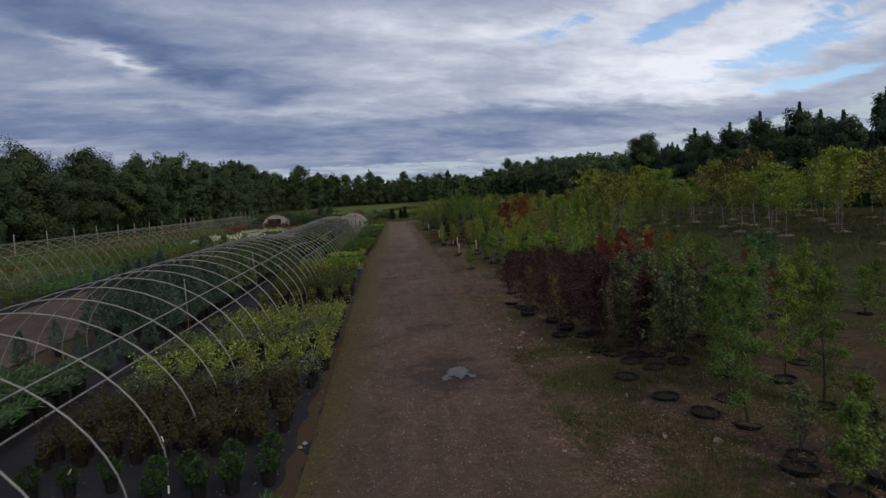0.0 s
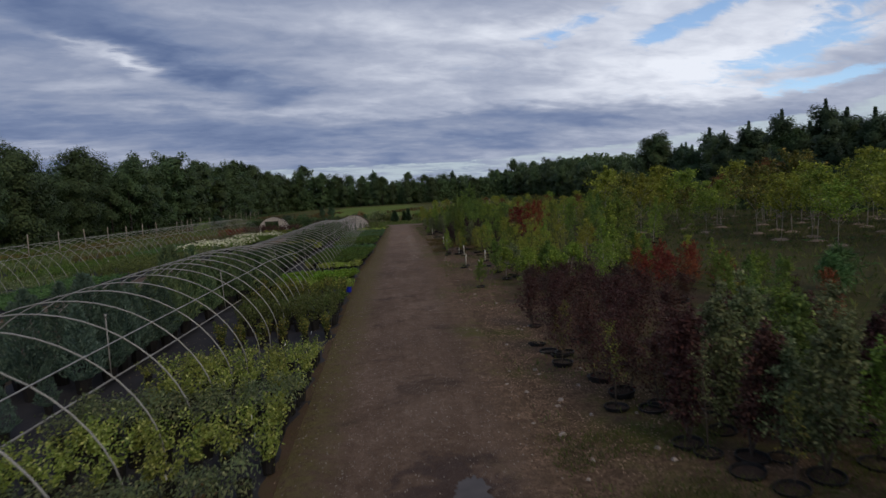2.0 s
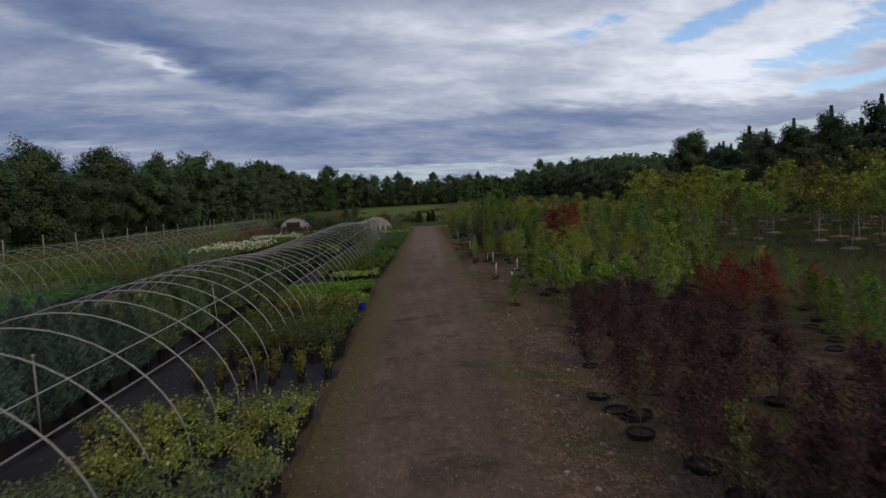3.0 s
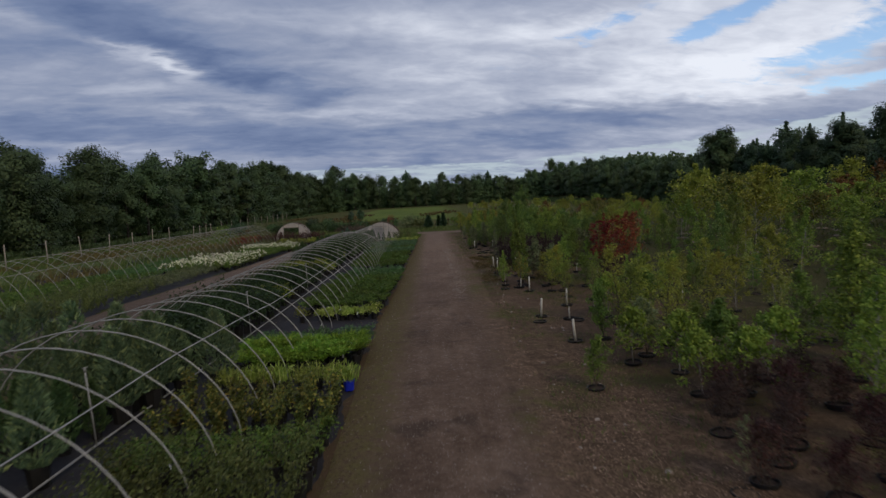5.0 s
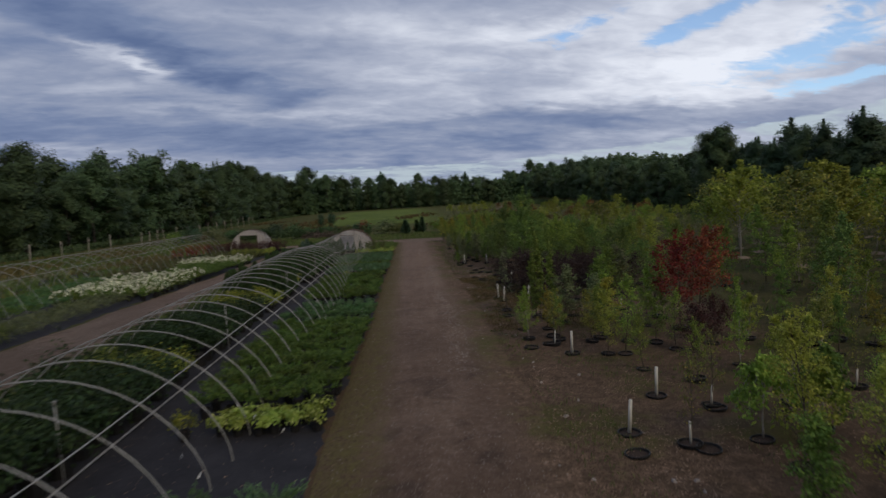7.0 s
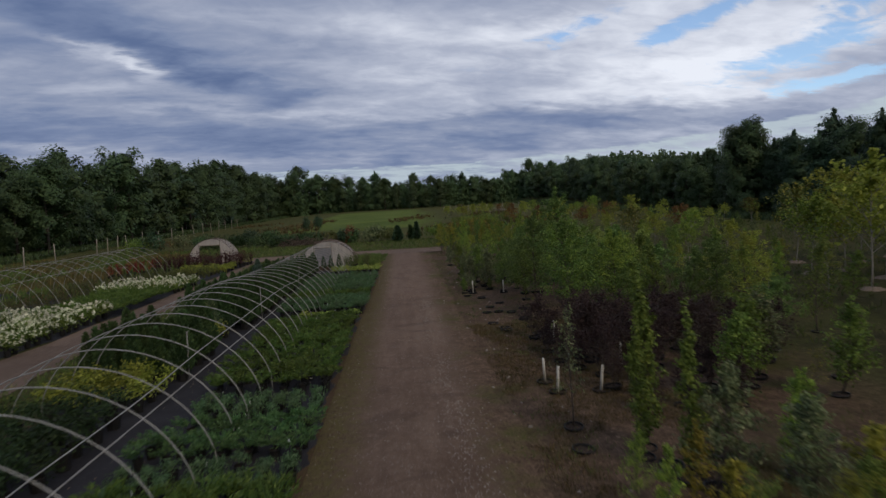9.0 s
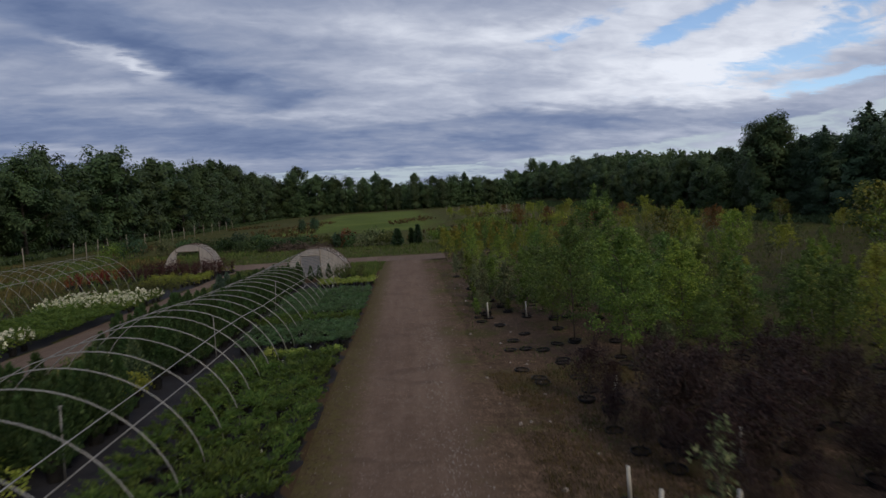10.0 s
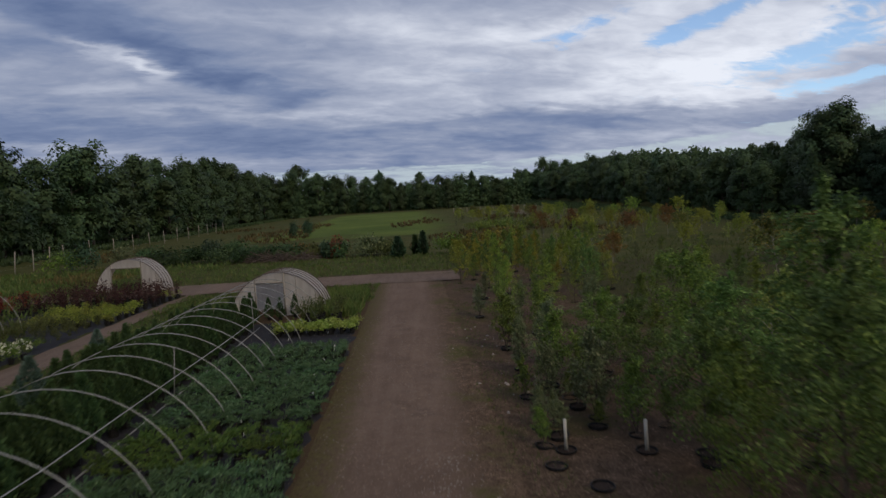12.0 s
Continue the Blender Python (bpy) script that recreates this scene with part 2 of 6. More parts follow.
LEAF = {
    "spirea": leaf_mat("leaf_spirea", (0.111, 0.148, 0.030), (0.236, 0.269, 0.055), (0.487, 0.482, 0.161)),
    "greygreen": leaf_mat("leaf_grey_green", (0.071, 0.093, 0.042), (0.142, 0.167, 0.073), (0.257, 0.262, 0.127)),
    "brownred": leaf_mat("leaf_autumn_brown", (0.041, 0.045, 0.017), (0.075, 0.070, 0.029), (0.123, 0.056, 0.027)),
    "box": leaf_mat("leaf_boxwood", (0.022, 0.042, 0.014), (0.045, 0.078, 0.024), (0.08, 0.125, 0.034)),
    "green": leaf_mat("leaf_green", (0.063, 0.099, 0.019), (0.125, 0.180, 0.033), (0.237, 0.292, 0.058)),
    "fern": leaf_mat("leaf_fern_green", (0.044, 0.076, 0.016), (0.088, 0.132, 0.027), (0.16, 0.205, 0.045)),
    "pinegreen": leaf_mat("leaf_young_pine", (0.065, 0.102, 0.053), (0.127, 0.177, 0.084), (0.247, 0.287, 0.116)),
    "deep": leaf_mat("leaf_deep_green", (0.051, 0.092, 0.023), (0.102, 0.161, 0.038), (0.245, 0.335, 0.088)),
    "leafy": leaf_mat("leaf_fresh_green", (0.092, 0.141, 0.024), (0.179, 0.251, 0.041), (0.383, 0.440, 0.079), 0.38),
    "autumngreen": leaf_mat("leaf_turning_green", (0.058, 0.075, 0.019), (0.121, 0.127, 0.029), (0.327, 0.253, 0.055)),
    "bright": leaf_mat("leaf_bright_green", (0.053, 0.095, 0.020), (0.101, 0.162, 0.031), (0.191, 0.251, 0.054)),
    "lime": leaf_mat("leaf_lime", (0.085, 0.15, 0.018), (0.165, 0.265, 0.030), (0.30, 0.40, 0.065)),
    "yellow": leaf_mat("leaf_yellow_variegated", (0.13, 0.18, 0.032), (0.27, 0.335, 0.062), (0.48, 0.50, 0.17)),
    "blue": leaf_mat("leaf_blue_needles", (0.048, 0.089, 0.037), (0.089, 0.150, 0.065), (0.167, 0.241, 0.116)),
    "juniper": leaf_mat("leaf_juniper", (0.042, 0.085, 0.030), (0.08, 0.145, 0.048), (0.14, 0.22, 0.075)),
    "arbor": leaf_mat("leaf_arborvitae", (0.029, 0.054, 0.020), (0.057, 0.096, 0.034), (0.103, 0.149, 0.055)),
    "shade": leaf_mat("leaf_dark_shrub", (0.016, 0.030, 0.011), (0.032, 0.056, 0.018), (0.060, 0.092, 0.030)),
    "upright": leaf_mat("leaf_olive_shrub", (0.050, 0.064, 0.018), (0.096, 0.110, 0.031), (0.172, 0.172, 0.063)),
    "spruce": leaf_mat("leaf_spruce", (0.046, 0.078, 0.056), (0.09, 0.135, 0.098), (0.17, 0.225, 0.17)),
    "purple": leaf_mat("leaf_purple", (0.036, 0.018, 0.016), (0.065, 0.03, 0.026), (0.125, 0.051, 0.04), 0.3),
    "dusk": leaf_mat("leaf_dusky_purple", (0.024, 0.015, 0.014), (0.043, 0.026, 0.023), (0.074, 0.042, 0.035), 0.25),
    "red": leaf_mat("leaf_red", (0.10, 0.022, 0.014), (0.20, 0.042, 0.024), (0.32, 0.10, 0.045)),
    "brick": leaf_mat("leaf_brick", (0.085, 0.026, 0.016), (0.15, 0.045, 0.026), (0.22, 0.085, 0.045)),
    "rust": leaf_mat("leaf_rust", (0.09, 0.055, 0.02), (0.16, 0.085, 0.028), (0.25, 0.11, 0.035)),
    "olive": leaf_mat("leaf_olive", (0.127, 0.152, 0.024), (0.254, 0.276, 0.043), (0.445, 0.440, 0.084), 0.38),
    "gold": leaf_mat("leaf_gold", (0.12, 0.12, 0.02), (0.24, 0.21, 0.03), (0.36, 0.28, 0.05)),
    # bluish shift puts the haze over the woods into the leaf colour
    "wood": leaf_mat("leaf_woodland", (0.037, 0.061, 0.026), (0.066, 0.100, 0.039), (0.085, 0.122, 0.049), 0.2, 0.22),
    "pine": leaf_mat("leaf_pine", (0.027, 0.051, 0.027), (0.046, 0.078, 0.038), (0.062, 0.098, 0.046), 0.12, 0.3),
    "grass": leaf_mat("leaf_grass", (0.05, 0.075, 0.02), (0.09, 0.12, 0.03), (0.17, 0.16, 0.06), 0.25, 0.6),
    "straw": leaf_mat("leaf_dry_grass", (0.055, 0.048, 0.018), (0.105, 0.078, 0.03), (0.17, 0.12, 0.05), 0.2, 0.5),
    "white": leaf_mat("petal_white", (0.52, 0.52, 0.36), (0.70, 0.69, 0.52), (0.80, 0.72, 0.62), 0.2),
}


def soil_mix(n, x, y):
    """Bare soil, bark chips and thin grass in patches, as on both sides of the track."""
    grain, blotch, wide = n.noise(38, 5, 0.7), n.noise(3.2, 8, 0.72), n.noise(0.35, 4, 0.55)
    chipv = n.t.nodes.new("ShaderNodeSeparateColor")
    n.t.links.new(n.voronoi(34, out="Color"), chipv.inputs[0])
    grit = n.noise(12, 8, 0.8)
    tone = n.ramp(n.math("ADD", n.math("MULTIPLY", grain, 0.4), n.math("MULTIPLY", grit, 0.6)), [(0.36, 0.0), (0.64, 1.0)])
    soil = n.mix(tone, (0.040, 0.026, 0.016), (0.130, 0.087, 0.055))
    bark = n.mix(n.ramp(chipv.outputs[0], [(0.1, 0.0), (0.95, 1.0)]), (0.070, 0.043, 0.028), (0.28, 0.185, 0.125))
    grass = n.mix(tone, (0.044, 0.048, 0.012), (0.105, 0.100, 0.028))
    far_off = n.math("MULTIPLY", n.math("MULTIPLY", n.smooth(x, 3.4, 6.0), n.smooth(y, 48, 34)), 0.05)
    near = n.mix(n.ramp(n.math("SUBTRACT", blotch, far_off), [(0.40, 0.0), (0.64, 1.0)]), soil, bark)
    green = n.math("ADD", n.math("MULTIPLY", wide, 0.7), n.math("MULTIPLY", blotch, 0.35))
    near = n.mix(n.ramp(green, [(0.535, 0.0), (0.63, 0.85)]), near, grass)
    return near, grain, blotch, wide, chipv.outputs[1], grass


def ground_mat():
    n = Nodes("bark_and_grass", 0.95, spec=0.05)
    x, y, z = n.xyz()
    near, grain, blotch, wide, chip, grass = soil_mix(n, x, y)
    near = n.mix(n.smooth(n.math("ADD", x, n.math("MULTIPLY", blotch, 0.5)), -0.2, -0.6), near, n.mix(n.ramp(blotch, [(0.45, 0.0), (0.75, 0.6)]), (0.098, 0.062, 0.038), grass))
    patch = n.noise(0.05, 5, 0.6)
    mown = n.mix(n.ramp(patch, [(0.35, 0.0), (0.65, 1.0)]), (0.090, 0.132, 0.026), (0.148, 0.190, 0.040))
    rough = n.mix(n.ramp(wide, [(0.35, 0.0), (0.65, 1.0)]), (0.056, 0.070, 0.018), (0.104, 0.096, 0.032))
    # meadow: rough on the margins, mown grass on the far slope
    band = n.math("ADD", y, n.math("MULTIPLY", patch, 50))
    far = n.mix(n.math("MULTIPLY", n.smooth(band, 168, 180), n.smooth(band, 330, 300)), rough, mown)
    far = n.mix(n.smooth(n.math("ADD", n.math("ABSOLUTE", n.math("ADD", x, 20.0)), n.math("MULTIPLY", patch, 24)), 34, 44), far, rough)
    near = n.mix(n.math("MULTIPLY", n.smooth(n.math("ADD", x, n.math("MULTIPLY", wide, 6.0)), 11.5, 15), 0.8), near, n.mix(n.ramp(blotch, [(0.35, 0.0), (0.65, 1.0)]), (0.030, 0.036, 0.012), (0.078, 0.080, 0.026)))
    verge = n.math("MULTIPLY", n.smooth(x, -8.6, -9.4), n.smooth(y, 20, 36))
    near = n.mix(n.math("MULTIPLY", verge, 0.85), near, n.mix(blotch, (0.040, 0.050, 0.014), (0.088, 0.092, 0.028)))
    edge = n.math("ADD", y, n.math("MULTIPLY", blotch, 4.0))
    col = n.mix(n.smooth(edge, 98.5, 102), near, far)
    col = n.mix(n.smooth(n.math("ADD", x, n.math("MULTIPLY", wide, 6.0)), -20, -25), col, rough)
    n.color(n.mix(n.math("MULTIPLY", n.noise(140, 2), 0.4), col, (0.03, 0.025, 0.02)))
    n.bump(n.math("ADD", n.math("MULTIPLY", grain, 0.6), chip), 0.7, 0.03)
    return n.mat


def road_mat(name, base, light, fringe=False):
    n = Nodes(name, 0.9, spec=0.08)
    x, y, z = n.xyz()
    grain, blotch = n.noise(60, 6, 0.7), n.noise(0.9, 5, 0.6, stretch=(1.0, 0.45, 1.0))
    streak = n.noise(2.2, 4, 0.6, stretch=(1.6, 0.12, 1.0))
    col = n.mix(n.ramp(n.math("ADD", n.math("MULTIPLY", blotch, 0.6), n.math("MULTIPLY", streak, 0.4)), [(0.38, 0.0), (0.62, 1.0)]), base, light)
    col = n.mix(n.math("MULTIPLY", n.ramp(grain, [(0.35, 0.0), (0.7, 1.0)]), 0.7), col, (0.045, 0.031, 0.024))
    grit, lump = n.noise(11, 8, 0.8), n.noise(3.4, 6, 0.75)
    rough_ = n.math("ADD", n.math("MULTIPLY", grit, 0.6), n.math("MULTIPLY", lump, 0.4))
    col = n.mix(n.ramp(rough_, [(0.36, 0.6), (0.50, 0.0)]), col, (0.055, 0.036, 0.025))
    col = n.mix(n.ramp(rough_, [(0.50, 0.0), (0.66, 0.6)]), col, (0.25, 0.18, 0.135))
    broad = n.noise(0.28, 5, 0.6, stretch=(1.0, 0.5, 1.0))
    col = n.mix(n.ramp(broad, [(0.36, 0.45), (0.5, 0.0)]), col, (0.062, 0.041, 0.029))
    col = n.mix(n.ramp(broad, [(0.52, 0.0), (0.68, 0.5)]), col, (0.205, 0.145, 0.108))
    # dark blotches: the shade of shallow potholes, put into the colour
    hollow = n.noise(0.55, 4, 0.6, stretch=(1.0, 1.25, 1.0), distort=0.6)
    col = n.mix(n.math("MULTIPLY", n.smooth(hollow, 0.55, 0.66), 0.6), col, (0.05, 0.034, 0.026))
    sel = n.t.nodes.new("ShaderNodeSeparateColor")
    n.t.links.new(n.voronoi(34, out="Color"), sel.inputs[0])
    stone = n.math("MULTIPLY", n.smooth(n.voronoi(34), 0.34, 0.22), n.smooth(n.math("ADD", sel.outputs[0], n.math("MULTIPLY", blotch, 0.4)), 0.92, 1.02))
    col = n.mix(stone, col, n.mix(sel.outputs[1], (0.18, 0.15, 0.13), (0.36, 0.31, 0.27)))
    # damp hollow round the puddle
    dxp, dyp = n.math("MULTIPLY", n.math("SUBTRACT", x, 0.92), 0.62), n.math("MULTIPLY", n.math("SUBTRACT", y, 7.45), 0.50)
    stain = n.math("ADD", n.math("MULTIPLY", n.noise(1.5, 5, 0.6, distort=0.8), 1.5), n.math("MULTIPLY", lump, 0.5))
    ring = n.math("ADD", n.math("SQRT", n.math("ADD", n.math("MULTIPLY", dxp, dxp), n.math("MULTIPLY", dyp, dyp))), stain)
    wet = n.smooth(ring, 1.62, 1.30)
    col = n.mix(n.math("MULTIPLY", wet, 0.75), col, (0.040, 0.024, 0.019))
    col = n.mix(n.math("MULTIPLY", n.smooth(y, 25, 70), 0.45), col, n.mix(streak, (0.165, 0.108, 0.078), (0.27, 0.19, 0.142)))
    if fringe:
        near, g2, b2, wide, chip, grass = soil_mix(n, x, y)
        off = n.math("ABSOLUTE", n.math("SUBTRACT", x, 0.45))
        off = n.math("ADD", off, n.math("ADD", n.math("MULTIPLY", b2, 0.9), n.math("MULTIPLY", grain, 0.3)))
        speck = n.noise(16, 5, 0.7)
        left_soil = n.mix(n.ramp(n.math("ADD", n.math("MULTIPLY", grain, 0.5), n.math("MULTIPLY", speck, 0.5)), [(0.38, 0.0), (0.62, 1.0)]), (0.046, 0.030, 0.018), (0.150, 0.102, 0.066))
        left = n.mix(n.ramp(n.math("ADD", n.math("MULTIPLY", b2, 0.5), n.math("MULTIPLY", speck, 0.5)), [(0.42, 0.0), (0.56, 0.75)]), left_soil, n.mix(speck, (0.058, 0.054, 0.016), (0.150, 0.130, 0.044)))
        side = n.mix(n.smooth(x, 0.4, 0.6), left, near)
        col = n.mix(n.smooth(off, 1.45, 2.35), col, side)
    n.color(col)
    n.put(n.math("SUBTRACT", 0.92, n.math("MULTIPLY", wet, 0.3)), n.bsdf.inputs["Roughness"])
    n.bump(n.math("ADD", n.math("MULTIPLY", grain, 0.8), stone), 0.8, 0.025)
    return n.mat


def plain(name, a, b, scale, rough, metal=0.0, bump=0.2, detail=5.0, stretch=None):
    n = Nodes(name, rough, metal)
    f = n.noise(scale, detail, 0.6, stretch=stretch)
    fine = n.noise(scale * 9, 3, 0.6, stretch=stretch)
    n.color(n.mix(n.ramp(n.math("ADD", n.math("MULTIPLY", f, 0.7), n.math("MULTIPLY", fine, 0.3)), [(0.35, 0.0), (0.65, 1.0)]), a, b))
    n.bump(fine, bump, 0.01)
    return n


GROUND = ground_mat()
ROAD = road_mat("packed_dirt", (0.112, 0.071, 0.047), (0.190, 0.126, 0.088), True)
LANE = road_mat("pale_dirt", (0.090, 0.069, 0.054), (0.146, 0.113, 0.089))
FABRIC = plain("black_woven_fabric", (0.012, 0.011, 0.013), (0.030, 0.028, 0.031), 1.2, 0.85, 0, 0.3).mat
POT = plain("black_pot_plastic", (0.010, 0.010, 0.010), (0.022, 0.020, 0.019), 9, 0.5).mat
POTBLUE = plain("blue_pot_plastic", (0.01, 0.02, 0.30), (0.015, 0.03, 0.42), 9, 0.4).mat
POTWHITE = plain("white_pot_plastic", (0.55, 0.55, 0.54), (0.72, 0.72, 0.70), 9, 0.5).mat
COMPOST = plain("potting_bark", (0.018, 0.012, 0.009), (0.064, 0.042, 0.030), 22, 0.95, 0, 0.8).mat
STEEL = plain("galvanised_tube", (0.22, 0.215, 0.20), (0.37, 0.36, 0.335), 3, 0.55, 0.3).mat
PVC = plain("weathered_pvc", (0.19, 0.185, 0.175), (0.30, 0.29, 0.275), 4, 0.5).mat
POST = plain("weathered_post", (0.20, 0.17, 0.13), (0.36, 0.32, 0.27), 6, 0.9, 0, 0.5, stretch=(6, 6, 0.6)).mat
BARK = plain("tree_bark", (0.055, 0.042, 0.032), (0.13, 0.105, 0.085), 14, 0.9, 0, 0.6, stretch=(3, 3, 0.5)).mat
PALEBARK = plain("pale_bark", (0.20, 0.175, 0.15), (0.38, 0.35, 0.31), 12, 0.85, 0, 0.5, stretch=(1, 1, 4)).mat
GUARD = plain("white_trunk_guard", (0.36, 0.34, 0.29), (0.56, 0.53, 0.46), 7, 0.6).mat
TAG = plain("plant_tag", (0.60, 0.60, 0.58), (0.80, 0.80, 0.78), 20, 0.5).mat
film = plain("greenhouse_film", (0.44, 0.42, 0.40), (0.76, 0.74, 0.71), 2.2, 0.5, 0, 0.4, stretch=(2.2, 1, 0.35))
film_back, film_mix = film.t.nodes.new("ShaderNodeBsdfTranslucent"), film.t.nodes.new("ShaderNodeMixShader")
film_back.inputs[0].default_value, film_mix.inputs[0].default_value = (0.70, 0.60, 0.51, 1), 0.5
film.t.links.new(film.bsdf.outputs[0], film_mix.inputs[1])
film.t.links.new(film_back.outputs[0], film_mix.inputs[2])
film.t.links.new(film_mix.outputs[0], film.t.nodes["Material Output"].inputs[0])
FILM = film.mat
STONE = plain("field_stone", (0.15, 0.125, 0.105), (0.36, 0.31, 0.27), 9, 0.9, 0, 0.5).mat
CHIP = plain("wood_chip", (0.14, 0.088, 0.060), (0.40, 0.285, 0.205), 3, 0.9).mat
MULCH = plain("pale_mulch", (0.11, 0.08, 0.06), (0.27, 0.21, 0.165), 14, 0.95, 0, 0.8).mat
BRUSH = plain("brush_wood", (0.06, 0.045, 0.035), (0.16, 0.12, 0.095), 7, 0.9).mat
wet = Nodes("puddle_water", 0.3, spec=0.45)
wet.color(wet.mix(wet.ramp(wet.noise(3, 3), [(0.3, 0.0), (0.7, 1.0)]), (0.036, 0.027, 0.022), (0.070, 0.053, 0.043)))
wet.bsdf.inputs["IOR"].default_value = 1.33
wet.bump(wet.noise(14, 2), 0.05, 0.01)
WATER = wet.mat


# ---- building helpers ----
def mesh_of(name, verts, faces, mat, smooth=False):
    me = bpy.data.meshes.new(name)
    me.from_pydata([tuple(v) for v in verts], [], [tuple(f) for f in faces])
    me.materials.append(mat)
    if smooth:
        me.polygons.foreach_set("use_smooth", [True] * len(me.polygons))
    me.update()
    return me


def child(name, me, parent, label="", at=None):
    ob = new(name, me)
    ob.parent = parent
    if at is not None:
        ob.matrix_basis = at
    return tagged(ob, label) if label else ob


def thing(name, label, category, group="", at=(0, 0, 0), kind=""):
    ob = new(name)
    ob.empty_display_size = 0.2
    ob.location = at
    return tagged(ob, label, category, group, kind)


class Tubes:
    """Collects tapered tubes along polylines into one mesh."""

    def __init__(self):
        self.v, self.f = [], []

    def add(self, pts, r0, r1=None, sides=6, cap=True):
        r1 = r0 if r1 is None else r1
        pts = [Vector(p) for p in pts]
        base = len(self.v)
        last = None
        for i, p in enumerate(pts):
            d = (pts[min(i + 1, len(pts) - 1)] - pts[max(i - 1, 0)]).normalized()
            ref = Vector((0, 1, 0)) if abs(d.y) < 0.9 else Vector((1, 0, 0))
            if last is not None:
                a = (last - d * last.dot(d)).normalized()
            else:
                a = d.cross(ref).normalized()
            last = a
            b = d.cross(a)
            r = r0 + (r1 - r0) * i / max(1, len(pts) - 1)
            for k in range(sides):
                w = 2 * math.pi * k / sides
                self.v.append(p + (a * math.cos(w) + b * math.sin(w)) * r)
        for i in range(len(pts) - 1):
            for k in range(sides):
                q, w = base + i * sides, (k + 1) % sides
                self.f.append((q + k, q + w, q + sides + w, q + sides + k))
        if cap:
            self.f.append(tuple(base + k for k in reversed(range(sides))))
            self.f.append(tuple(base + (len(pts) - 1) * sides + k for k in range(sides)))
        return self

    def mesh(self, name, mat):
        return mesh_of(name, self.v, self.f, mat, True)


def leaf_arrays(rng, pts, aim, length, width, spread=0.7, droop=0.0, fold=0.25, tri=False):
    """Rhombic folded leaves at pts that point along aim with some spread: vertices and quads."""
    n = len(pts)
    d = aim + rng.normal(0, spread, (n, 3))
    d[:, 2] -= droop
    d /= np.linalg.norm(d, axis=1, keepdims=True) + 1e-9
    s = np.cross(d, rng.normal(0, 1, (n, 3)))
    s /= np.linalg.norm(s, axis=1, keepdims=True) + 1e-9
    u = np.cross(s, d)
    L = length * rng.uniform(0.65, 1.3, (n, 1))
    W = width * rng.uniform(0.7, 1.25, (n, 1))
    mid = pts + d * L * 0.45
    if tri:
        three = np.stack([pts + s * W * 0.5, pts + d * L, pts - s * W * 0.5], 1)
        return three.reshape(-1, 3), np.arange(3 * n).reshape(-1, 3)
    quad = np.stack([pts, mid + s * W * 0.5 + u * W * fold, pts + d * L, mid - s * W * 0.5 + u * W * fold], 1)
    return quad.reshape(-1, 3), np.arange(4 * n).reshape(-1, 4)


def leaf_cards(rng, pts, out, length, width, jitter=0.45, quad=False):
    """Leaves that face outwards from their clump, three-cornered or rhombic."""
    n = len(pts)
    o = out / (np.linalg.norm(out, axis=1, keepdims=True) + 1e-9) + rng.normal(0, jitter, (n, 3))
    o /= np.linalg.norm(o, axis=1, keepdims=True) + 1e-9
    d = np.cross(o, rng.normal(0, 1, (n, 3)))
    d /= np.linalg.norm(d, axis=1, keepdims=True) + 1e-9
    s = np.cross(o, d)
    L, W = length * rng.uniform(0.6, 1.3, (n, 1)), width * rng.uniform(0.7, 1.25, (n, 1))
    if quad:
        mid = pts + d * L * 0.45 + o * W * 0.12
        four = np.stack([pts, mid + s * W * 0.5, pts + d * L, mid - s * W * 0.5], 1)
        return four.reshape(-1, 3), np.arange(4 * n).reshape(-1, 4)
    three = np.stack([pts + s * W * 0.5, pts + d * L, pts - s * W * 0.5], 1)
    return three.reshape(-1, 3), np.arange(3 * n).reshape(-1, 3)


def leaves_mesh(name, chunks, mat):
    """One mesh from several (vertices, quads) chunks."""
    verts, quads, off = [], [], 0
    for v, q in chunks:
        verts.append(v)
        quads.append(q + off)
        off += len(v)
    v, q = np.concatenate(verts), np.concatenate(quads)
    me = bpy.data.meshes.new(name)
    me.vertices.add(len(v))
    me.vertices.foreach_set("co", v.astype(np.float32).ravel())
    me.loops.add(q.size)
    me.loops.foreach_set("vertex_index", q.astype(np.int32).ravel())
    me.polygons.add(len(q))
    me.polygons.foreach_set("loop_start", np.arange(0, q.size, q.shape[1], dtype=np.int32))
    me.update(calc_edges=True)
    me.materials.append(mat)
    return me


def pot_mesh(r, h, mat=POT, sides=14, fill=0.74):
    """Nursery pot: tapered wall, rolled rim, inner wall and the compost a little below the rim."""
    rings = [(0.80 * r, 0.0), (0.97 * r, h * 0.9), (1.06 * r, h * 0.9), (1.06 * r, h), (0.98 * r, h), (0.93 * r, h * (fill - 0.02))]
    v, f, ang = [], [], [2 * math.pi * k / sides for k in range(sides)]
    for rr, z in rings:
        v += [(rr * math.cos(a), rr * math.sin(a), z) for a in ang]
    for i in range(len(rings) - 1):
        for k in range(sides):
            w = (k + 1) % sides
            f.append((i * sides + k, i * sides + w, (i + 1) * sides + w, (i + 1) * sides + k))
    f.append(tuple(reversed(range(sides))))
    c = len(v)
    v.append((0, 0, h * fill))
    for k in range(sides):
        f.append(((len(rings) - 1) * sides + k, (len(rings) - 1) * sides + (k + 1) % sides, c))
    me = mesh_of("pot", v, f, mat)
    me.materials.append(COMPOST)
    idx = [0] * len(me.polygons)
    idx[-sides:] = [1] * sides
    me.polygons.foreach_set("material_index", idx)
    return me


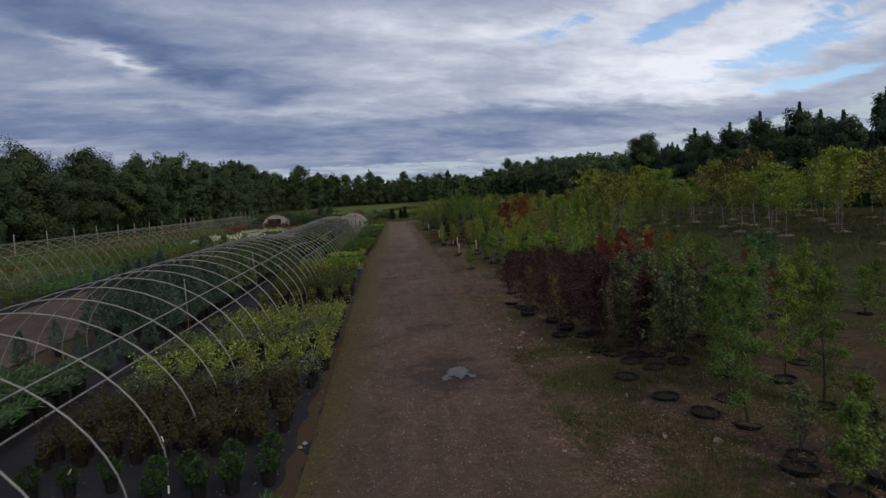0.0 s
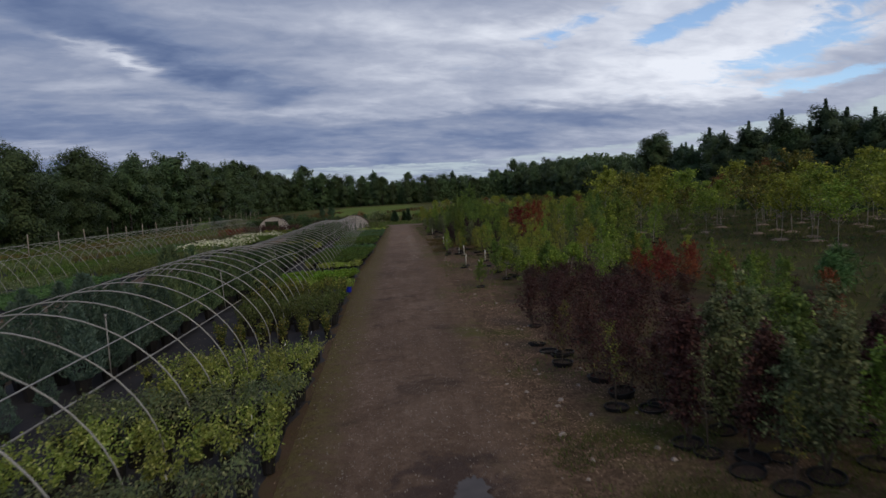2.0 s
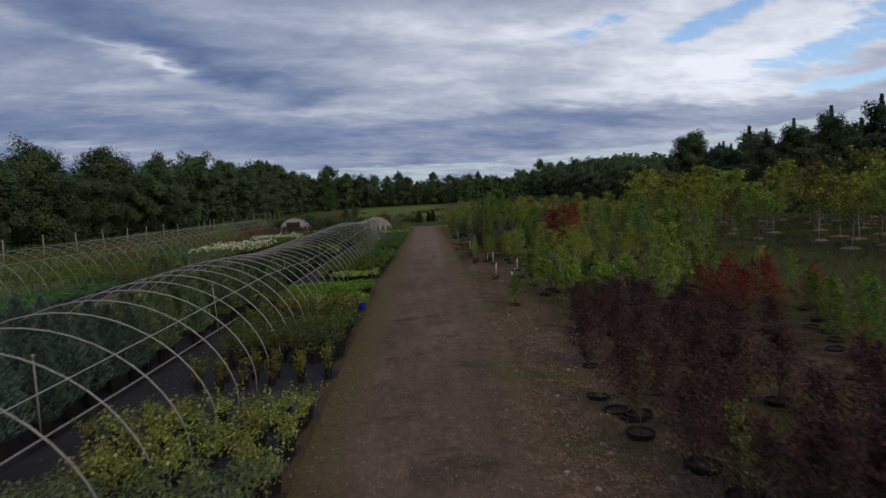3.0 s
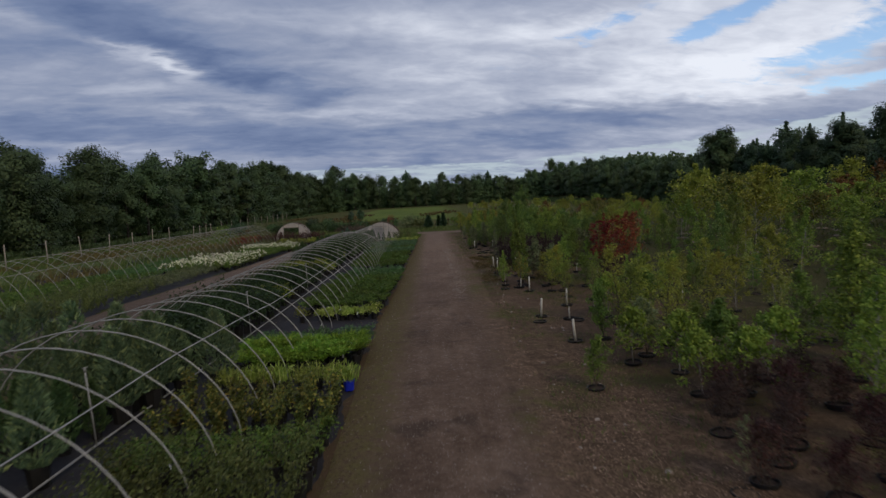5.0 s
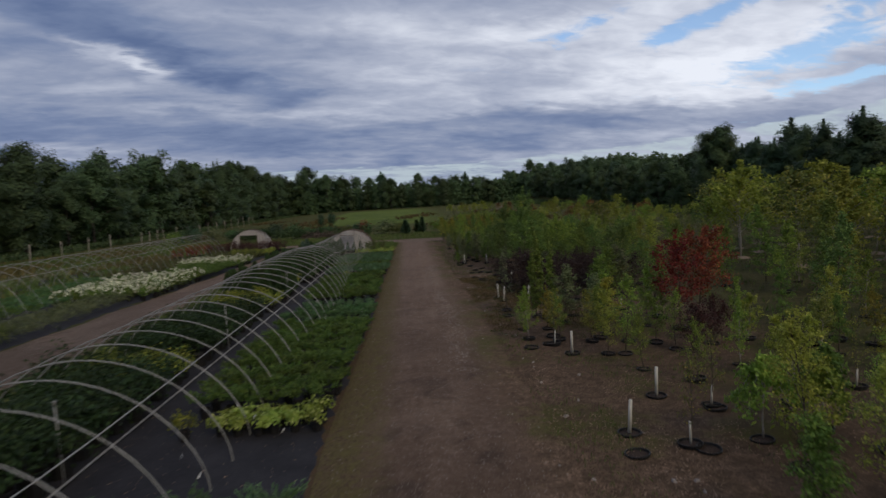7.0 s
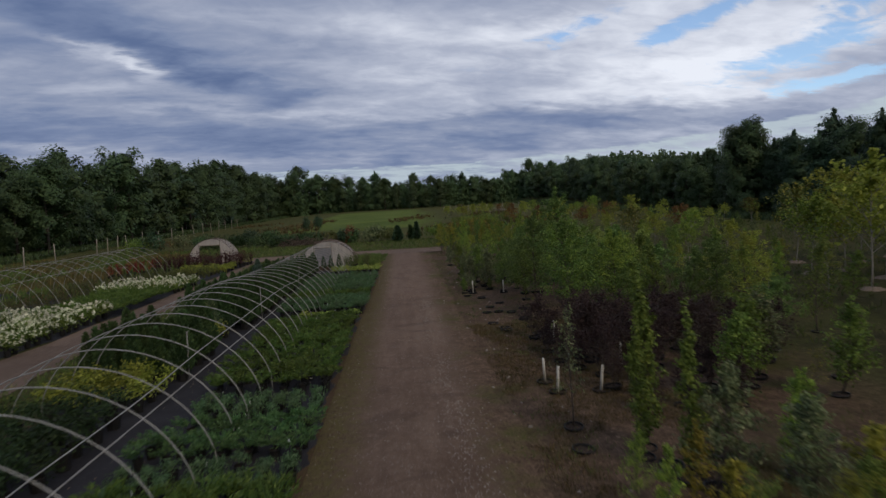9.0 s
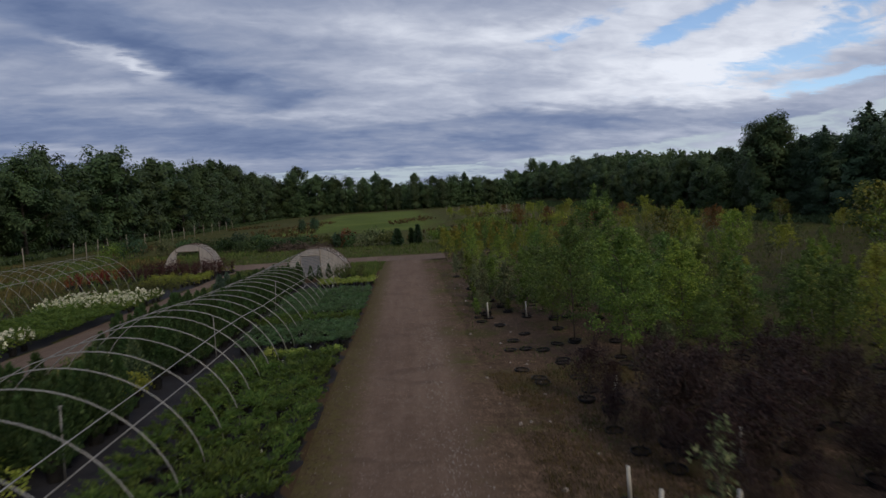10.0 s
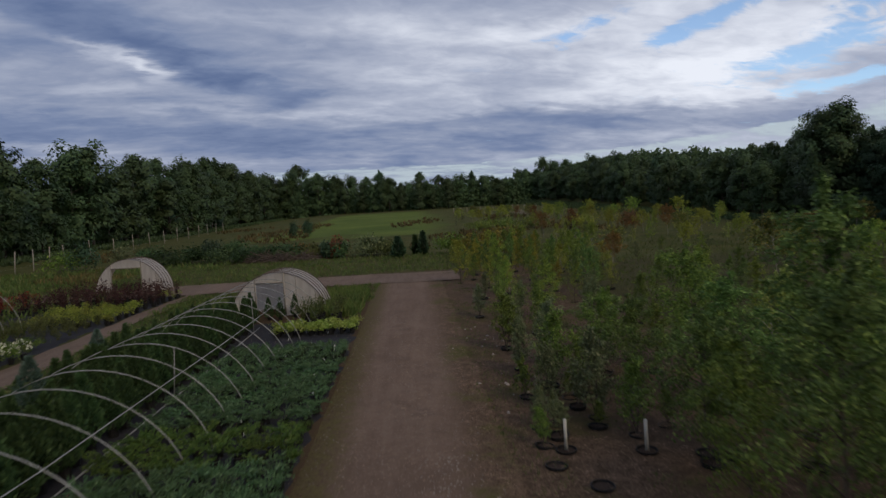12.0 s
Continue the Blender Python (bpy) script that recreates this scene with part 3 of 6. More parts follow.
# ---- lie of the land ----
def sstep(a, b, v):
    t = min(1.0, max(0.0, (v - a) / (b - a)))
    return t * t * (3 - 2 * t)


def lie(x, y):
    """Height of the ground: level at the road, falling to the left, the far meadow climbing, a wooded hill on the right."""
    z = -0.0095 * max(0.0, -6.0 - min(x, -6.0)) if x > -45 else -0.37
    z += 0.0135 * max(0.0, min(y, 360) - 118) * (1 - 0.5 * sstep(-30, -70, x))
    z += 0.17 * max(0.0, min(x, 130) - 48) * sstep(140, 300, y)
    z -= 0.2 * (1 - sstep(0, 45, y)) * sstep(-1.2, -3.2, x)
    z += 0.02 * noise.noise(Vector((x * 0.5, y * 0.5, 0))) + (0.012 * noise.noise(Vector((x * 1.7, y * 1.7, 3))) if abs(x) < 20 else 0)
    return z


def mat_edge(y):
    """The edge of the black fabric along the road."""
    return float(np.interp(y, (0, 5, 12, 33, 44, 57, 64, 74, 90), (-1.22, -1.28, -1.40, -1.84, -1.60, -1.66, -1.52, -1.48, -1.6)))


def west_edge(y):
    """The edge of the western fabric along the side lane."""
    return float(np.interp(y, (0, 40, 62, 90), (-15.05, -15.0, -14.25, -14.3)))


def lane_verge(y):
    """Where the side lane gives way to grass in front of the inner beds."""
    return float(np.interp(y, (0, 18, 32, 62, 74, 82, 95), (-9.5, -9.7, -10.9, -11.7, -12.4, -13.1, -13.2)))


# ---- ground, road, lanes and fabric ----
def scatter(n, x0, x1, y0, y1, seed, keep=None):
    rng = np.random.default_rng(seed)
    pts = np.stack([rng.uniform(x0, x1, n), rng.uniform(y0, y1, n)], 1)
    return [(x, y) for x, y in pts if keep is None or keep(x, y)]


def spaced(*parts):
    out = []
    for a, b, step in parts:
        out += list(np.arange(a, b, step))
    return out


def sheet(name, xs, ys, height, mat, drop=0.0):
    v = [(x, y, height(x, y)) for y in ys for x in xs]
    w = len(xs)
    f = [(j * w + i, j * w + i + 1, (j + 1) * w + i + 1, (j + 1) * w + i) for j in range(len(ys) - 1) for i in range(w - 1)]
    return mesh_of(name, v, f, mat, True)


gx = spaced((-2200, -200, 200), (-200, -50, 15), (-50, -14, 2.0), (-14, 10, 0.5), (10, 60, 2.5), (60, 200, 14), (200, 2300, 200))
gy = spaced((-400, -20, 40), (-20, 0, 2), (0, 110, 0.6), (110, 200, 5), (200, 480, 14), (480, 3200, 200))
ground = tagged(new("ground", sheet("ground", gx, gy, lie, GROUND)), "brown soil with bark chips and patchy grass", "ground", kind="structure")


def road_left(y):
    return mat_edge(y) - 0.03


def road_right(y):
    return 2.35 + 0.004 * y + 0.22 * noise.noise(Vector((9, y * 0.45, 0))) + 0.10 * noise.noise(Vector((9, y * 2.1, 5)))


def strip(name, ys, left, right, count, height, mat, thick=0.0):
    v, f = [], []
    for y in ys:
        a, b = left(y), right(y)
        for i in range(count):
            x = a + (b - a) * i / (count - 1)
            v.append((x, y, height(x, y, i / (count - 1))))
    for j in range(len(ys) - 1):
        for i in range(count - 1):
            q = j * count + i
            f.append((q, q + 1, q + count + 1, q + count))
    return mesh_of(name, v, f, mat, True)


def road_height(x, y, s):
    """Two worn wheel tracks, a low crown between them, and edges that run out into the ground."""
    track = math.exp(-((s - 0.27) / 0.11) ** 2) + math.exp(-((s - 0.74) / 0.11) ** 2)
    z = 0.045 * math.sin(math.pi * s) ** 0.5 - 0.022 * track + 0.012 * noise.noise(Vector((x * 1.3, y * 0.7, 1))) + 0.010 * noise.noise(Vector((x * 3, y * 3, 2)))
    z += 0.03 * sstep(34, 39, y) * sstep(64, 58, y) * math.exp(-((x - 1.25) / 0.16) ** 2) * (0.6 + 0.8 * noise.noise(Vector((x * 4, y * 1.5, 4))))
    z -= 0.035 * math.exp(-(((x - 1.05) / 0.45) ** 2 + ((y - 7.4) / 0.8) ** 2))
    return lie(x, y) + 0.012 + z


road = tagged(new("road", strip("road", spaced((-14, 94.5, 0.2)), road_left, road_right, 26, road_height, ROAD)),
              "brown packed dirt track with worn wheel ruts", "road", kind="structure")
cross = tagged(new("cross_lane", strip("cross_lane", spaced((-60, 4.5, 0.8)), lambda t: 91.6 - 0.06 * min(t, 0), lambda t: 97.2 - 0.05 * min(t, 0), 8,
               lambda x, y, s: 0, LANE)), "pale dirt lane crossing at the end of the track", "road", kind="structure")
for vert in cross.data.vertices:
    a, b = vert.co.x, vert.co.y
    vert.co = (b, a + 0.5 * noise.noise(Vector((b * 0.2, a, 0))), lie(b, a) + 0.06)
cross.data.update()
lane = tagged(new("side_lane", strip("side_lane", spaced((-14, 93.5, 0.5)), lambda y: west_edge(y) + 0.05 + 0.25 * noise.noise(Vector((3, y * 0.3, 0))),
              lambda y: lane_verge(y) + 0.4 * noise.noise(Vector((5, y * 0.4, 0))), 9, lambda x, y, s: lie(x, y) + 0.03 + 0.03 * math.sin(math.pi * s), LANE)),
              "pale dirt service lane between the plant beds", "road", kind="structure")
# puddle
def pool(cx, cy, rx, ry, seed):
    pn, ring = 48, []
    for k in range(pn):
        a = 2 * math.pi * k / pn
        e = Vector((math.cos(a), math.sin(a), 0))
        r = 1 + 0.55 * noise.noise(e * 1.7 + Vector((seed, 0, 4))) + 0.35 * noise.noise(e * 5 + Vector((0, seed, 1)))
        ring.append((cx + rx * r * e.x, cy + ry * r * e.y))
    z = max(road_height(x, y, 0.62) for x, y in ((cx, cy), (cx + rx * 0.4, cy), (cx - rx * 0.4, cy))) + 0.008
    return [(cx, cy, z)] + [(x, y, z) for x, y in ring], pn


pv, pf = [], []
for args in ((1.08, 7.5, 0.22, 0.36, 1.0), (0.82, 7.2, 0.10, 0.14, 5.0), (1.32, 7.15, 0.07, 0.10, 9.0)):
    ring, pn = pool(*args)
    k0 = len(pv)
    pv += ring
    pf += [(k0, k0 + 1 + k, k0 + 1 + (k + 1) % pn) for k in range(pn)]
puddle = tagged(new("puddle", mesh_of("puddle", pv, pf, WATER)), "shallow muddy puddle in the dirt track", "puddle", kind="structure")


def fabric(name, y0, y1, left, right, label):
    ob = new(name, strip(name, spaced((y0, y1, 0.5)), left, right, 14,
             lambda x, y, s: lie(x, y) + 0.022 + 0.018 * noise.noise(Vector((x * 1.5, y * 1.2, 8))) - (0.03 if s in (0.0, 1.0) else 0), FABRIC))
    return tagged(ob, label, "ground cover", kind="structure")


fabric("fabric_main", -6, 80.2, lambda y: -8.95, mat_edge, "black woven ground fabric under the potted plants")
fabric("fabric_west", 6, 94, lambda y: -23.2, west_edge, "black woven ground fabric under the western beds")
fabric("fabric_far_west", 10, 80, lambda y: -31.0, lambda y: -27.0, "strip of black ground fabric beside a bed")


# ---- hoop frames ----
def arch(half, high, n=24, foot=-0.12, bow=0.6):
    """Outline of a bent tube hoop: steep sides and a flattened crown."""
    pts = [(-half, foot)]
    for i in range(n + 1):
        u = -math.cos(math.pi * i / n)
        pts.append((half * u, high * max(0.0, 1 - u * u) ** bow))
    pts.append((half, foot))
    return pts


def hoop_frame(name, label, mid, half, high, ys, rise, purlins):
    """A row of bent tube hoops along the line mid(y), tied by purlins with a clamp at every second hoop."""
    x0 = mid(ys[0])
    root = thing(name, label, "hoop house frame", at=(x0, ys[0], 0))
    tube = Tubes().add([(x, 0, z) for x, z in arch(half, high, foot=-0.45)], 0.0135, sides=6).mesh("hoop", STEEL)
    for y in ys:
        lean = 0.03 * noise.noise(Vector((y, x0, 0)))
        child("hoop", tube, root, at=pose(mid(y) - x0 + lean, y - ys[0], rise(y), 0, 0, 1.5 * noise.noise(Vector((x0, y, 2)))))
    clip = Tubes().add([(0, -0.035, 0), (0, 0.035, 0)], 0.023, sides=6).mesh("clamp", STEEL)
    for px_, pz_ in purlins:
        child("purlin", Tubes().add([(mid(y) - x0 + px_, y - ys[0], rise(y) + pz_) for y in ys], 0.0125, sides=6).mesh("purlin", STEEL), root)
        for y in ys[::2]:
            child("clamp", clip, root, at=pose(mid(y) - x0 + px_, y - ys[0], rise(y) + pz_, 0, 0, 0))
    return root


HHALF, HHIGH = 2.6, 1.95
hoop_mid = lambda y: float(np.interp(y, (19, 24, 28, 38, 42, 50, 54, 58, 61, 66), (-5.8, -5.95, -6.1, -6.02, -5.95, -5.95, -6.05, -6.15, -6.26, -6.3)))
hoop_rise = lambda y: float(np.interp(y, (0, 5, 10, 14, 18, 22, 26, 29, 33.6, 39.5, 41, 44, 46.5, 49, 55.5, 58, 61, 66, 70, 82),
                                      (0.0, 0.05, 0.13, 0.18, 0.25, 0.28, 0.15, 0.0, 0.055, 0.155, 0.2, 0.18, 0.29, 0.33, 0.34, 0.28, 0.1, 0.02, -0.04, 0.0)))
main_ys = [float(np.interp(k, (-9, -4, -1, 1, 4, 8, 11, 13, 16, 19, 26, 29, 32, 36, 38, 41, 43, 46, 50, 58),
                           (-3.1, 3.15, 6.8, 9.3, 12.88, 17.53, 20.9, 23.4, 27.4, 31.35, 39.5, 43.4, 46.85, 51.75, 54.3, 57.95, 61.05, 65.2, 70.5, 81.2))) for k in range(-9, 59)]
hoop_frame("hoop_house_frame", "bare galvanised tube hoops without a cover over potted plants", hoop_mid, HHALF, HHIGH, main_ys, hoop_rise, [(1.6, 1.465)])
west_ys = [17.0 + 1.3 * k for k in range(0, 51)]
hoop_frame("hoop_house_frame", "bare tube hoops over the low western beds", lambda y: -20.9, 2.75, 2.3, west_ys, lambda y: -0.08 + 0.006 * (y - 30), [(1.6, 1.76)])

# sprinkler line along the middle aisle
pipe = thing("irrigation_line", "grey irrigation pipe on the fabric with upright sprinkler risers", "irrigation pipe", at=(-6.07, 0, 0.0))
child("pipe", Tubes().add([(0.04 * noise.noise(Vector((y * 0.2, 0, 0))), y, 0.03) for y in spaced((-3, 80, 2.0))], 0.024).mesh("pipe", PVC), pipe)
for y in (4.9, 13.9, 22.6, 31.9, 41.3, 50.9, 60.0, 69.3, 78.0):
    lean = 0.12 * noise.noise(Vector((y, 3, 1)))
    riser = child("riser", Tubes().add([(0, 0, 0), (lean, 0, 0.7), (lean * 2, 0, 1.38)], 0.016).mesh("riser", PVC), pipe, at=pose(0, y, 0.02))
    child("nozzle", Tubes().add([(0, 0, 0), (0, 0, 0.08)], 0.028, 0.018, sides=8).add([(-0.05, 0, 0.06), (0.05, 0, 0.07)], 0.008).mesh("nozzle", PVC), riser, "dark sprinkler head", at=pose(lean * 2, 0, 1.38))


# ---- covered tunnel ends ----
def tunnel(name, label, cx, y0, z0, half, high, length, door, open_back):
    """A short film-covered tunnel: skin, hoops, and an end wall of film panels round a door opening."""
    root = thing(name, label, "greenhouse tunnel", at=(cx, y0, z0))
    prof = arch(half, high, 24, bow=0.55)
    v, f, m = [], [], len(prof)
    n = 10
    for r in (0.0, -0.02):
        for j in range(n + 1):
            y = length * j / n
            sag = 0.025 * math.sin(math.pi * ((j * 4 / n) % 1.0))
            for x, z in prof:
                s = 1 + (r - sag) / half
                v.append((x * s, y, max(z, 0) * s))
    lay = (n + 1) * m
    for j in range(n):
        for i in range(m - 1):
            q = j * m + i
            f.append((q, q + 1, q + m + 1, q + m))
            f.append((lay + q, lay + q + m, lay + q + m + 1, lay + q + 1))
    child("film_cover", mesh_of("film_cover", v, f, FILM, True), root, "weathered white plastic film")
    rib = Tubes().add([(x * 1.014, 0, z * 1.014) for x, z in prof], 0.02).mesh("rib", BRUSH)
    for j in range(5):
        child("rib", rib, root, at=pose(0, length * j / 4, 0))
    dl, dr, dt = door

    def top_at(x):
        best = 0
        for (xa, za), (xb, zb) in zip(prof[1:-2], prof[2:-1]):
            if min(xa, xb) <= x <= max(xa, xb) and abs(xb - xa) > 1e-6:
                best = max(best, za + (zb - za) * (x - xa) / (xb - xa))
        return best

    xs = [half * 0.985 * (-1 + 2 * i / 26) for i in range(27)]
    xs = sorted(set(xs + [dl, dr]))
    faces, vv = [], []
    for xa, xb in zip(xs, xs[1:]):
        low = dt if xa >= dl - 1e-6 and xb <= dr + 1e-6 else 0.0
        za, zb = top_at(xa), top_at(xb)
        if za <= low + 0.02 and zb <= low + 0.02:
            continue
        k = len(vv)
        for yy in (0.02, 0.035):
            vv += [(xa, yy, low), (xb, yy, low), (xb, yy, max(zb, low)), (xa, yy, max(za, low))]
        faces += [(k, k + 1, k + 2, k + 3), (k + 7, k + 6, k + 5, k + 4)]
    wall = child("end_wall", mesh_of("end_wall", vv, faces, FILM), root, "sagging white film end wall")
    for x in (dl, dr):
        child("door_post", Tubes().add([(x, 0, 0), (x, 0, top_at(x))], 0.045, sides=4).mesh("door_post", POST), wall)
    child("lintel", Tubes().add([(dl, 0, dt), (dr, 0, dt)], 0.045, sides=4).mesh("lintel", POST), wall)
    for x in np.linspace(-half * 0.8, half * 0.8, 5):
        if not dl - 0.1 < x < dr + 0.1:
            child("stud", Tubes().add([(x, 0, 0), (x, 0, top_at(x))], 0.016, sides=4).mesh("stud", POST), wall)
    if not open_back:
        bv = [(x * 0.985, length - 0.03, max(z, 0) * 0.985) for x, z in prof]
        child("back_wall", mesh_of("back_wall", bv + [(0, length - 0.03, 0)], [(i, i + 1, len(bv)) for i in range(len(bv) - 1)], FILM), root)
    return root


tunnel("greenhouse_tunnel", "short film-covered greenhouse tunnel with an open doorway", -5.88, 82.0, -0.03, 2.32, 2.17, 2.2, (-1.05, 0.35, 1.7), False)
tunnel("greenhouse_tunnel", "white film tunnel open at both ends beside maroon shrubs", -19.4, 96.0, -0.04, 2.36, 2.34, 1.8, (-1.2, 0.9, 1.72), True)


# ---- potted plants ----
def shell(rng, n, rx, ry, rz, cz, inner=0.55, clumps=0):
    """Points in the outer part of an ellipsoid, gathered in clumps, with the way out from its middle."""
    if clumps:
        c = rng.normal(0, 1, (clumps, 3))
        c /= np.linalg.norm(c, axis=1, keepdims=True)
        c[:, 2] = np.abs(c[:, 2]) * 0.95 - 0.22
        c *= rng.uniform(0.55, 0.95, (clumps, 1))
        p = c[rng.integers(0, clumps, n)] + rng.normal(0, 0.22, (n, 3))
    else:
        p = rng.normal(0, 1, (n, 3))
        p /= np.linalg.norm(p, axis=1, keepdims=True)
        p[:, 2] = np.abs(p[:, 2]) * 1.1 - 0.25
        p *= rng.uniform(inner, 1.0, (n, 1))
    out = p / (np.linalg.norm(p, axis=1, keepdims=True) + 1e-6)
    return p * (rx, ry, rz) + (0, 0, cz), out


def f_mound(rng, mat, r=0.24, h=0.36, n=150, L=0.06, W=0.035, base=0.2, up=0.5):
    p, o = shell(rng, n, r, r, h * 0.62, base + h * 0.38, clumps=12)
    return leaves_mesh("foliage", [leaf_cards(rng, p, o + (0, 0, up * 0.8), L, W, 0.5, quad=True)], mat)


def f_spread(rng, mat, r=0.32, h=0.22, n=190, base=0.2):
    """Spreading juniper: arching sprays that fan outwards."""
    chunks = []
    n = int(n * 1.4)
    for k in range(11):
        a = rng.uniform(0, 2 * math.pi)
        reach = r * rng.uniform(0.7, 1.25)
        s = rng.uniform(0.1, 1, n // 11)
        p = np.stack([np.cos(a) * s * reach, np.sin(a) * s * reach, base + h * (0.35 + 0.75 * s - 0.35 * s * s)], 1) + rng.normal(0, 0.03, (len(s), 3))
        aim = np.tile((math.cos(a), math.sin(a), 0.45), (len(s), 1))
        chunks.append(leaf_arrays(rng, p, aim, 0.09, 0.028, 0.45, tri=True))
    return leaves_mesh("foliage", chunks, mat)


def f_blades(rng, mat, h=0.42, n=70, r=0.2, W=0.022, base=0.18, arch_=0.5):
    a = rng.uniform(0, 2 * math.pi, n)
    q = rng.uniform(0, 1, n)
    p = np.stack([np.cos(a) * 0.05 + rng.normal(0, r * 0.4, n), np.sin(a) * 0.05 + rng.normal(0, r * 0.4, n), np.full(n, base)], 1)
    aim = np.stack([np.cos(a) * arch_ * q, np.sin(a) * arch_ * q, np.ones(n)], 1)
    v1, q1 = leaf_arrays(rng, p, aim, h * 0.75, W * 1.3, 0.12)
    tip = v1.reshape(-1, 4, 3)[:, 2] * 0.8 + v1.reshape(-1, 4, 3)[:, 0] * 0.2
    v2, q2 = leaf_arrays(rng, tip, aim * (1.6, 1.6, 0.35), h * 0.5, W, 0.2)
    return leaves_mesh("foliage", [(v1, q1), (v2, q2)], mat)


def f_cone(rng, mat, r=0.34, h=1.2, n=420, L=0.11, W=0.04, base=0.2, lift=0.7, ball=0.0):
    t = rng.uniform(0, 1, n) ** 1.25
    prof = np.minimum(1.0, 4.5 * (t + 0.03)) * (1 - t) ** 0.8 if not ball else np.sin(math.pi * (t * 0.85 + 0.1))
    a = rng.uniform(0, 2 * math.pi, n)
    k = 1 + 0.16 * np.sin(a * 5 + t * 21) + 0.1 * np.sin(a * 3 - t * 13)
    rad = r * prof * rng.uniform(0.72, 1.05, n) * k
    p = np.stack([np.cos(a) * rad, np.sin(a) * rad, base + t * h], 1)
    aim = np.stack([np.cos(a), np.sin(a), np.full(n, lift)], 1)
    return leaves_mesh("foliage", [leaf_arrays(rng, p, aim, L * 1.1, W * 1.5, 0.35, tri=True)], mat)


def f_tall(rng, mat, r=0.26, h=0.7, n=170, L=0.075, W=0.042, base=0.2, wide=0.42):
    """Loose upright shoots of a perennial or young shrub."""
    chunks = []
    for k in range(9):
        a, tilt = rng.uniform(0, 2 * math.pi), rng.uniform(0.05, wide)
        s = rng.uniform(0.12, 1, n // 9)
        hh = h * rng.uniform(0.7, 1.12)
        p = np.stack([np.cos(a) * s * tilt * hh, np.sin(a) * s * tilt * hh, base + s * hh], 1) + rng.normal(0, 0.035, (len(s), 3))
        o = rng.normal(0, 1, (len(s), 3)) * (1, 1, 0.3) + (0, 0, 0.35)
        chunks.append(leaf_cards(rng, p, o + (0, 0, 0.5), L, W, 0.5, quad=True))
    return leaves_mesh("foliage", chunks, mat)


def f_flowers(rng, mat, r=0.26, h=0.55, n=26, base=0.35):
    """Loose flower heads: each a small cluster of petals."""
    c, o = shell(rng, n, r, r, h * 0.5, base + h * 0.3, 0.85)
    p = np.repeat(c, 9, 0) + rng.normal(0, 0.03, (n * 9, 3))
    return leaves_mesh("bloom", [leaf_arrays(rng, p, np.repeat(o, 9, 0), 0.06, 0.06, 0.8, tri=True)], mat)


SPECIES = {}
NAMES = {"boxwood": "potted_boxwood", "brown": "potted_autumn_shrub", "grey": "potted_perennial", "spirea": "potted_spirea", "tallgreen": "potted_upright_shrub", "bright": "potted_low_perennial",
         "loose": "potted_loose_shrub", "blade": "potted_striped_grass", "bladeblue": "potted_striped_grass", "lime": "potted_lime_perennial", "bluejuniper": "potted_blue_juniper",
         "juniper": "potted_juniper", "fern": "potted_foliage_plant", "bluemound": "potted_blue_mound", "yellowrow": "potted_variegated_plant", "spruce": "potted_spruce", "arbor": "potted_arborvitae",
         "pine": "potted_pine", "darkshrub": "potted_dark_shrub", "goldshrub": "potted_golden_shrub", "maroon": "potted_maroon_shrub", "redshrub": "potted_red_shrub", "hydrangea": "potted_hydrangea"}


def species(key, label, category, pot, foliage, count=4, extra=None):
    """Prototype potted plants of one kind, parked as mesh lists: pot, foliage variants and an optional third part."""
    SPECIES[key] = (label, category, pot,  [foliage(np.random.default_rng(100 * len(SPECIES) + k)) for k in range(count)],
                    [extra(np.random.default_rng(900 + k)) for k in range(count)] if extra else None)


POT_S, POT_M, POT_L = pot_mesh(0.105, 0.20, sides=8), pot_mesh(0.135, 0.25, sides=8), pot_mesh(0.20, 0.32)
POT_B, POT_W = pot_mesh(0.115, 0.22, POTBLUE), pot_mesh(0.12, 0.20, POTWHITE, 8)
species("boxwood", "small dark green boxwood clipped into a cone in a black pot", "potted shrub", POT_S, lambda r: f_cone(r, LEAF["box"], 0.155, 0.33, 420, 0.04, 0.028, 0.18, 0.6, 0.6))
species("brown", "brownish autumn shrub in a black nursery pot", "potted shrub", POT_S, lambda r: f_tall(r, LEAF["brownred"], 0.28, 0.44, 340, 0.055, 0.026, 0.08, 0.72))
species("grey", "grey-green bushy perennial in a black nursery pot", "potted plant", POT_S, lambda r: f_mound(r, LEAF["greygreen"], 0.27, 0.40, 220, 0.06, 0.028, up=0.9))
species("spirea", "yellow-green leafy spirea in a black nursery pot", "potted shrub", POT_S, lambda r: f_tall(r, LEAF["spirea"], 0.30, 0.46, 300, 0.05, 0.034, 0.12, 0.75))
species("tallgreen", "green upright shrub in a tall black nursery pot", "potted shrub", POT_M, lambda r: f_tall(r, LEAF["upright"], 0.28, 0.58, 300, 0.055, 0.026, 0.20, 0.5))
species("bright", "bright green low perennial in a black nursery pot", "potted plant", POT_S, lambda r: f_mound(r, LEAF["bright"], 0.26, 0.28, 180, 0.07, 0.03, up=0.8))
species("loose", "loose shrub with yellowing green leaves in a black pot", "potted shrub", POT_M, lambda r: f_tall(r, LEAF["autumngreen"], 0.3, 0.75, 280, 0.085, 0.055, 0.17))
species("blade", "tuft of cream-striped grass blades in a black pot", "potted grass", POT_S, lambda r: f_blades(r, LEAF["yellow"], 0.36, 60, 0.18))
species("bladeblue", "tuft of cream-striped grass in a bright blue pot", "potted grass", POT_B, lambda r: f_blades(r, LEAF["yellow"], 0.36, 60, 0.16), 2)
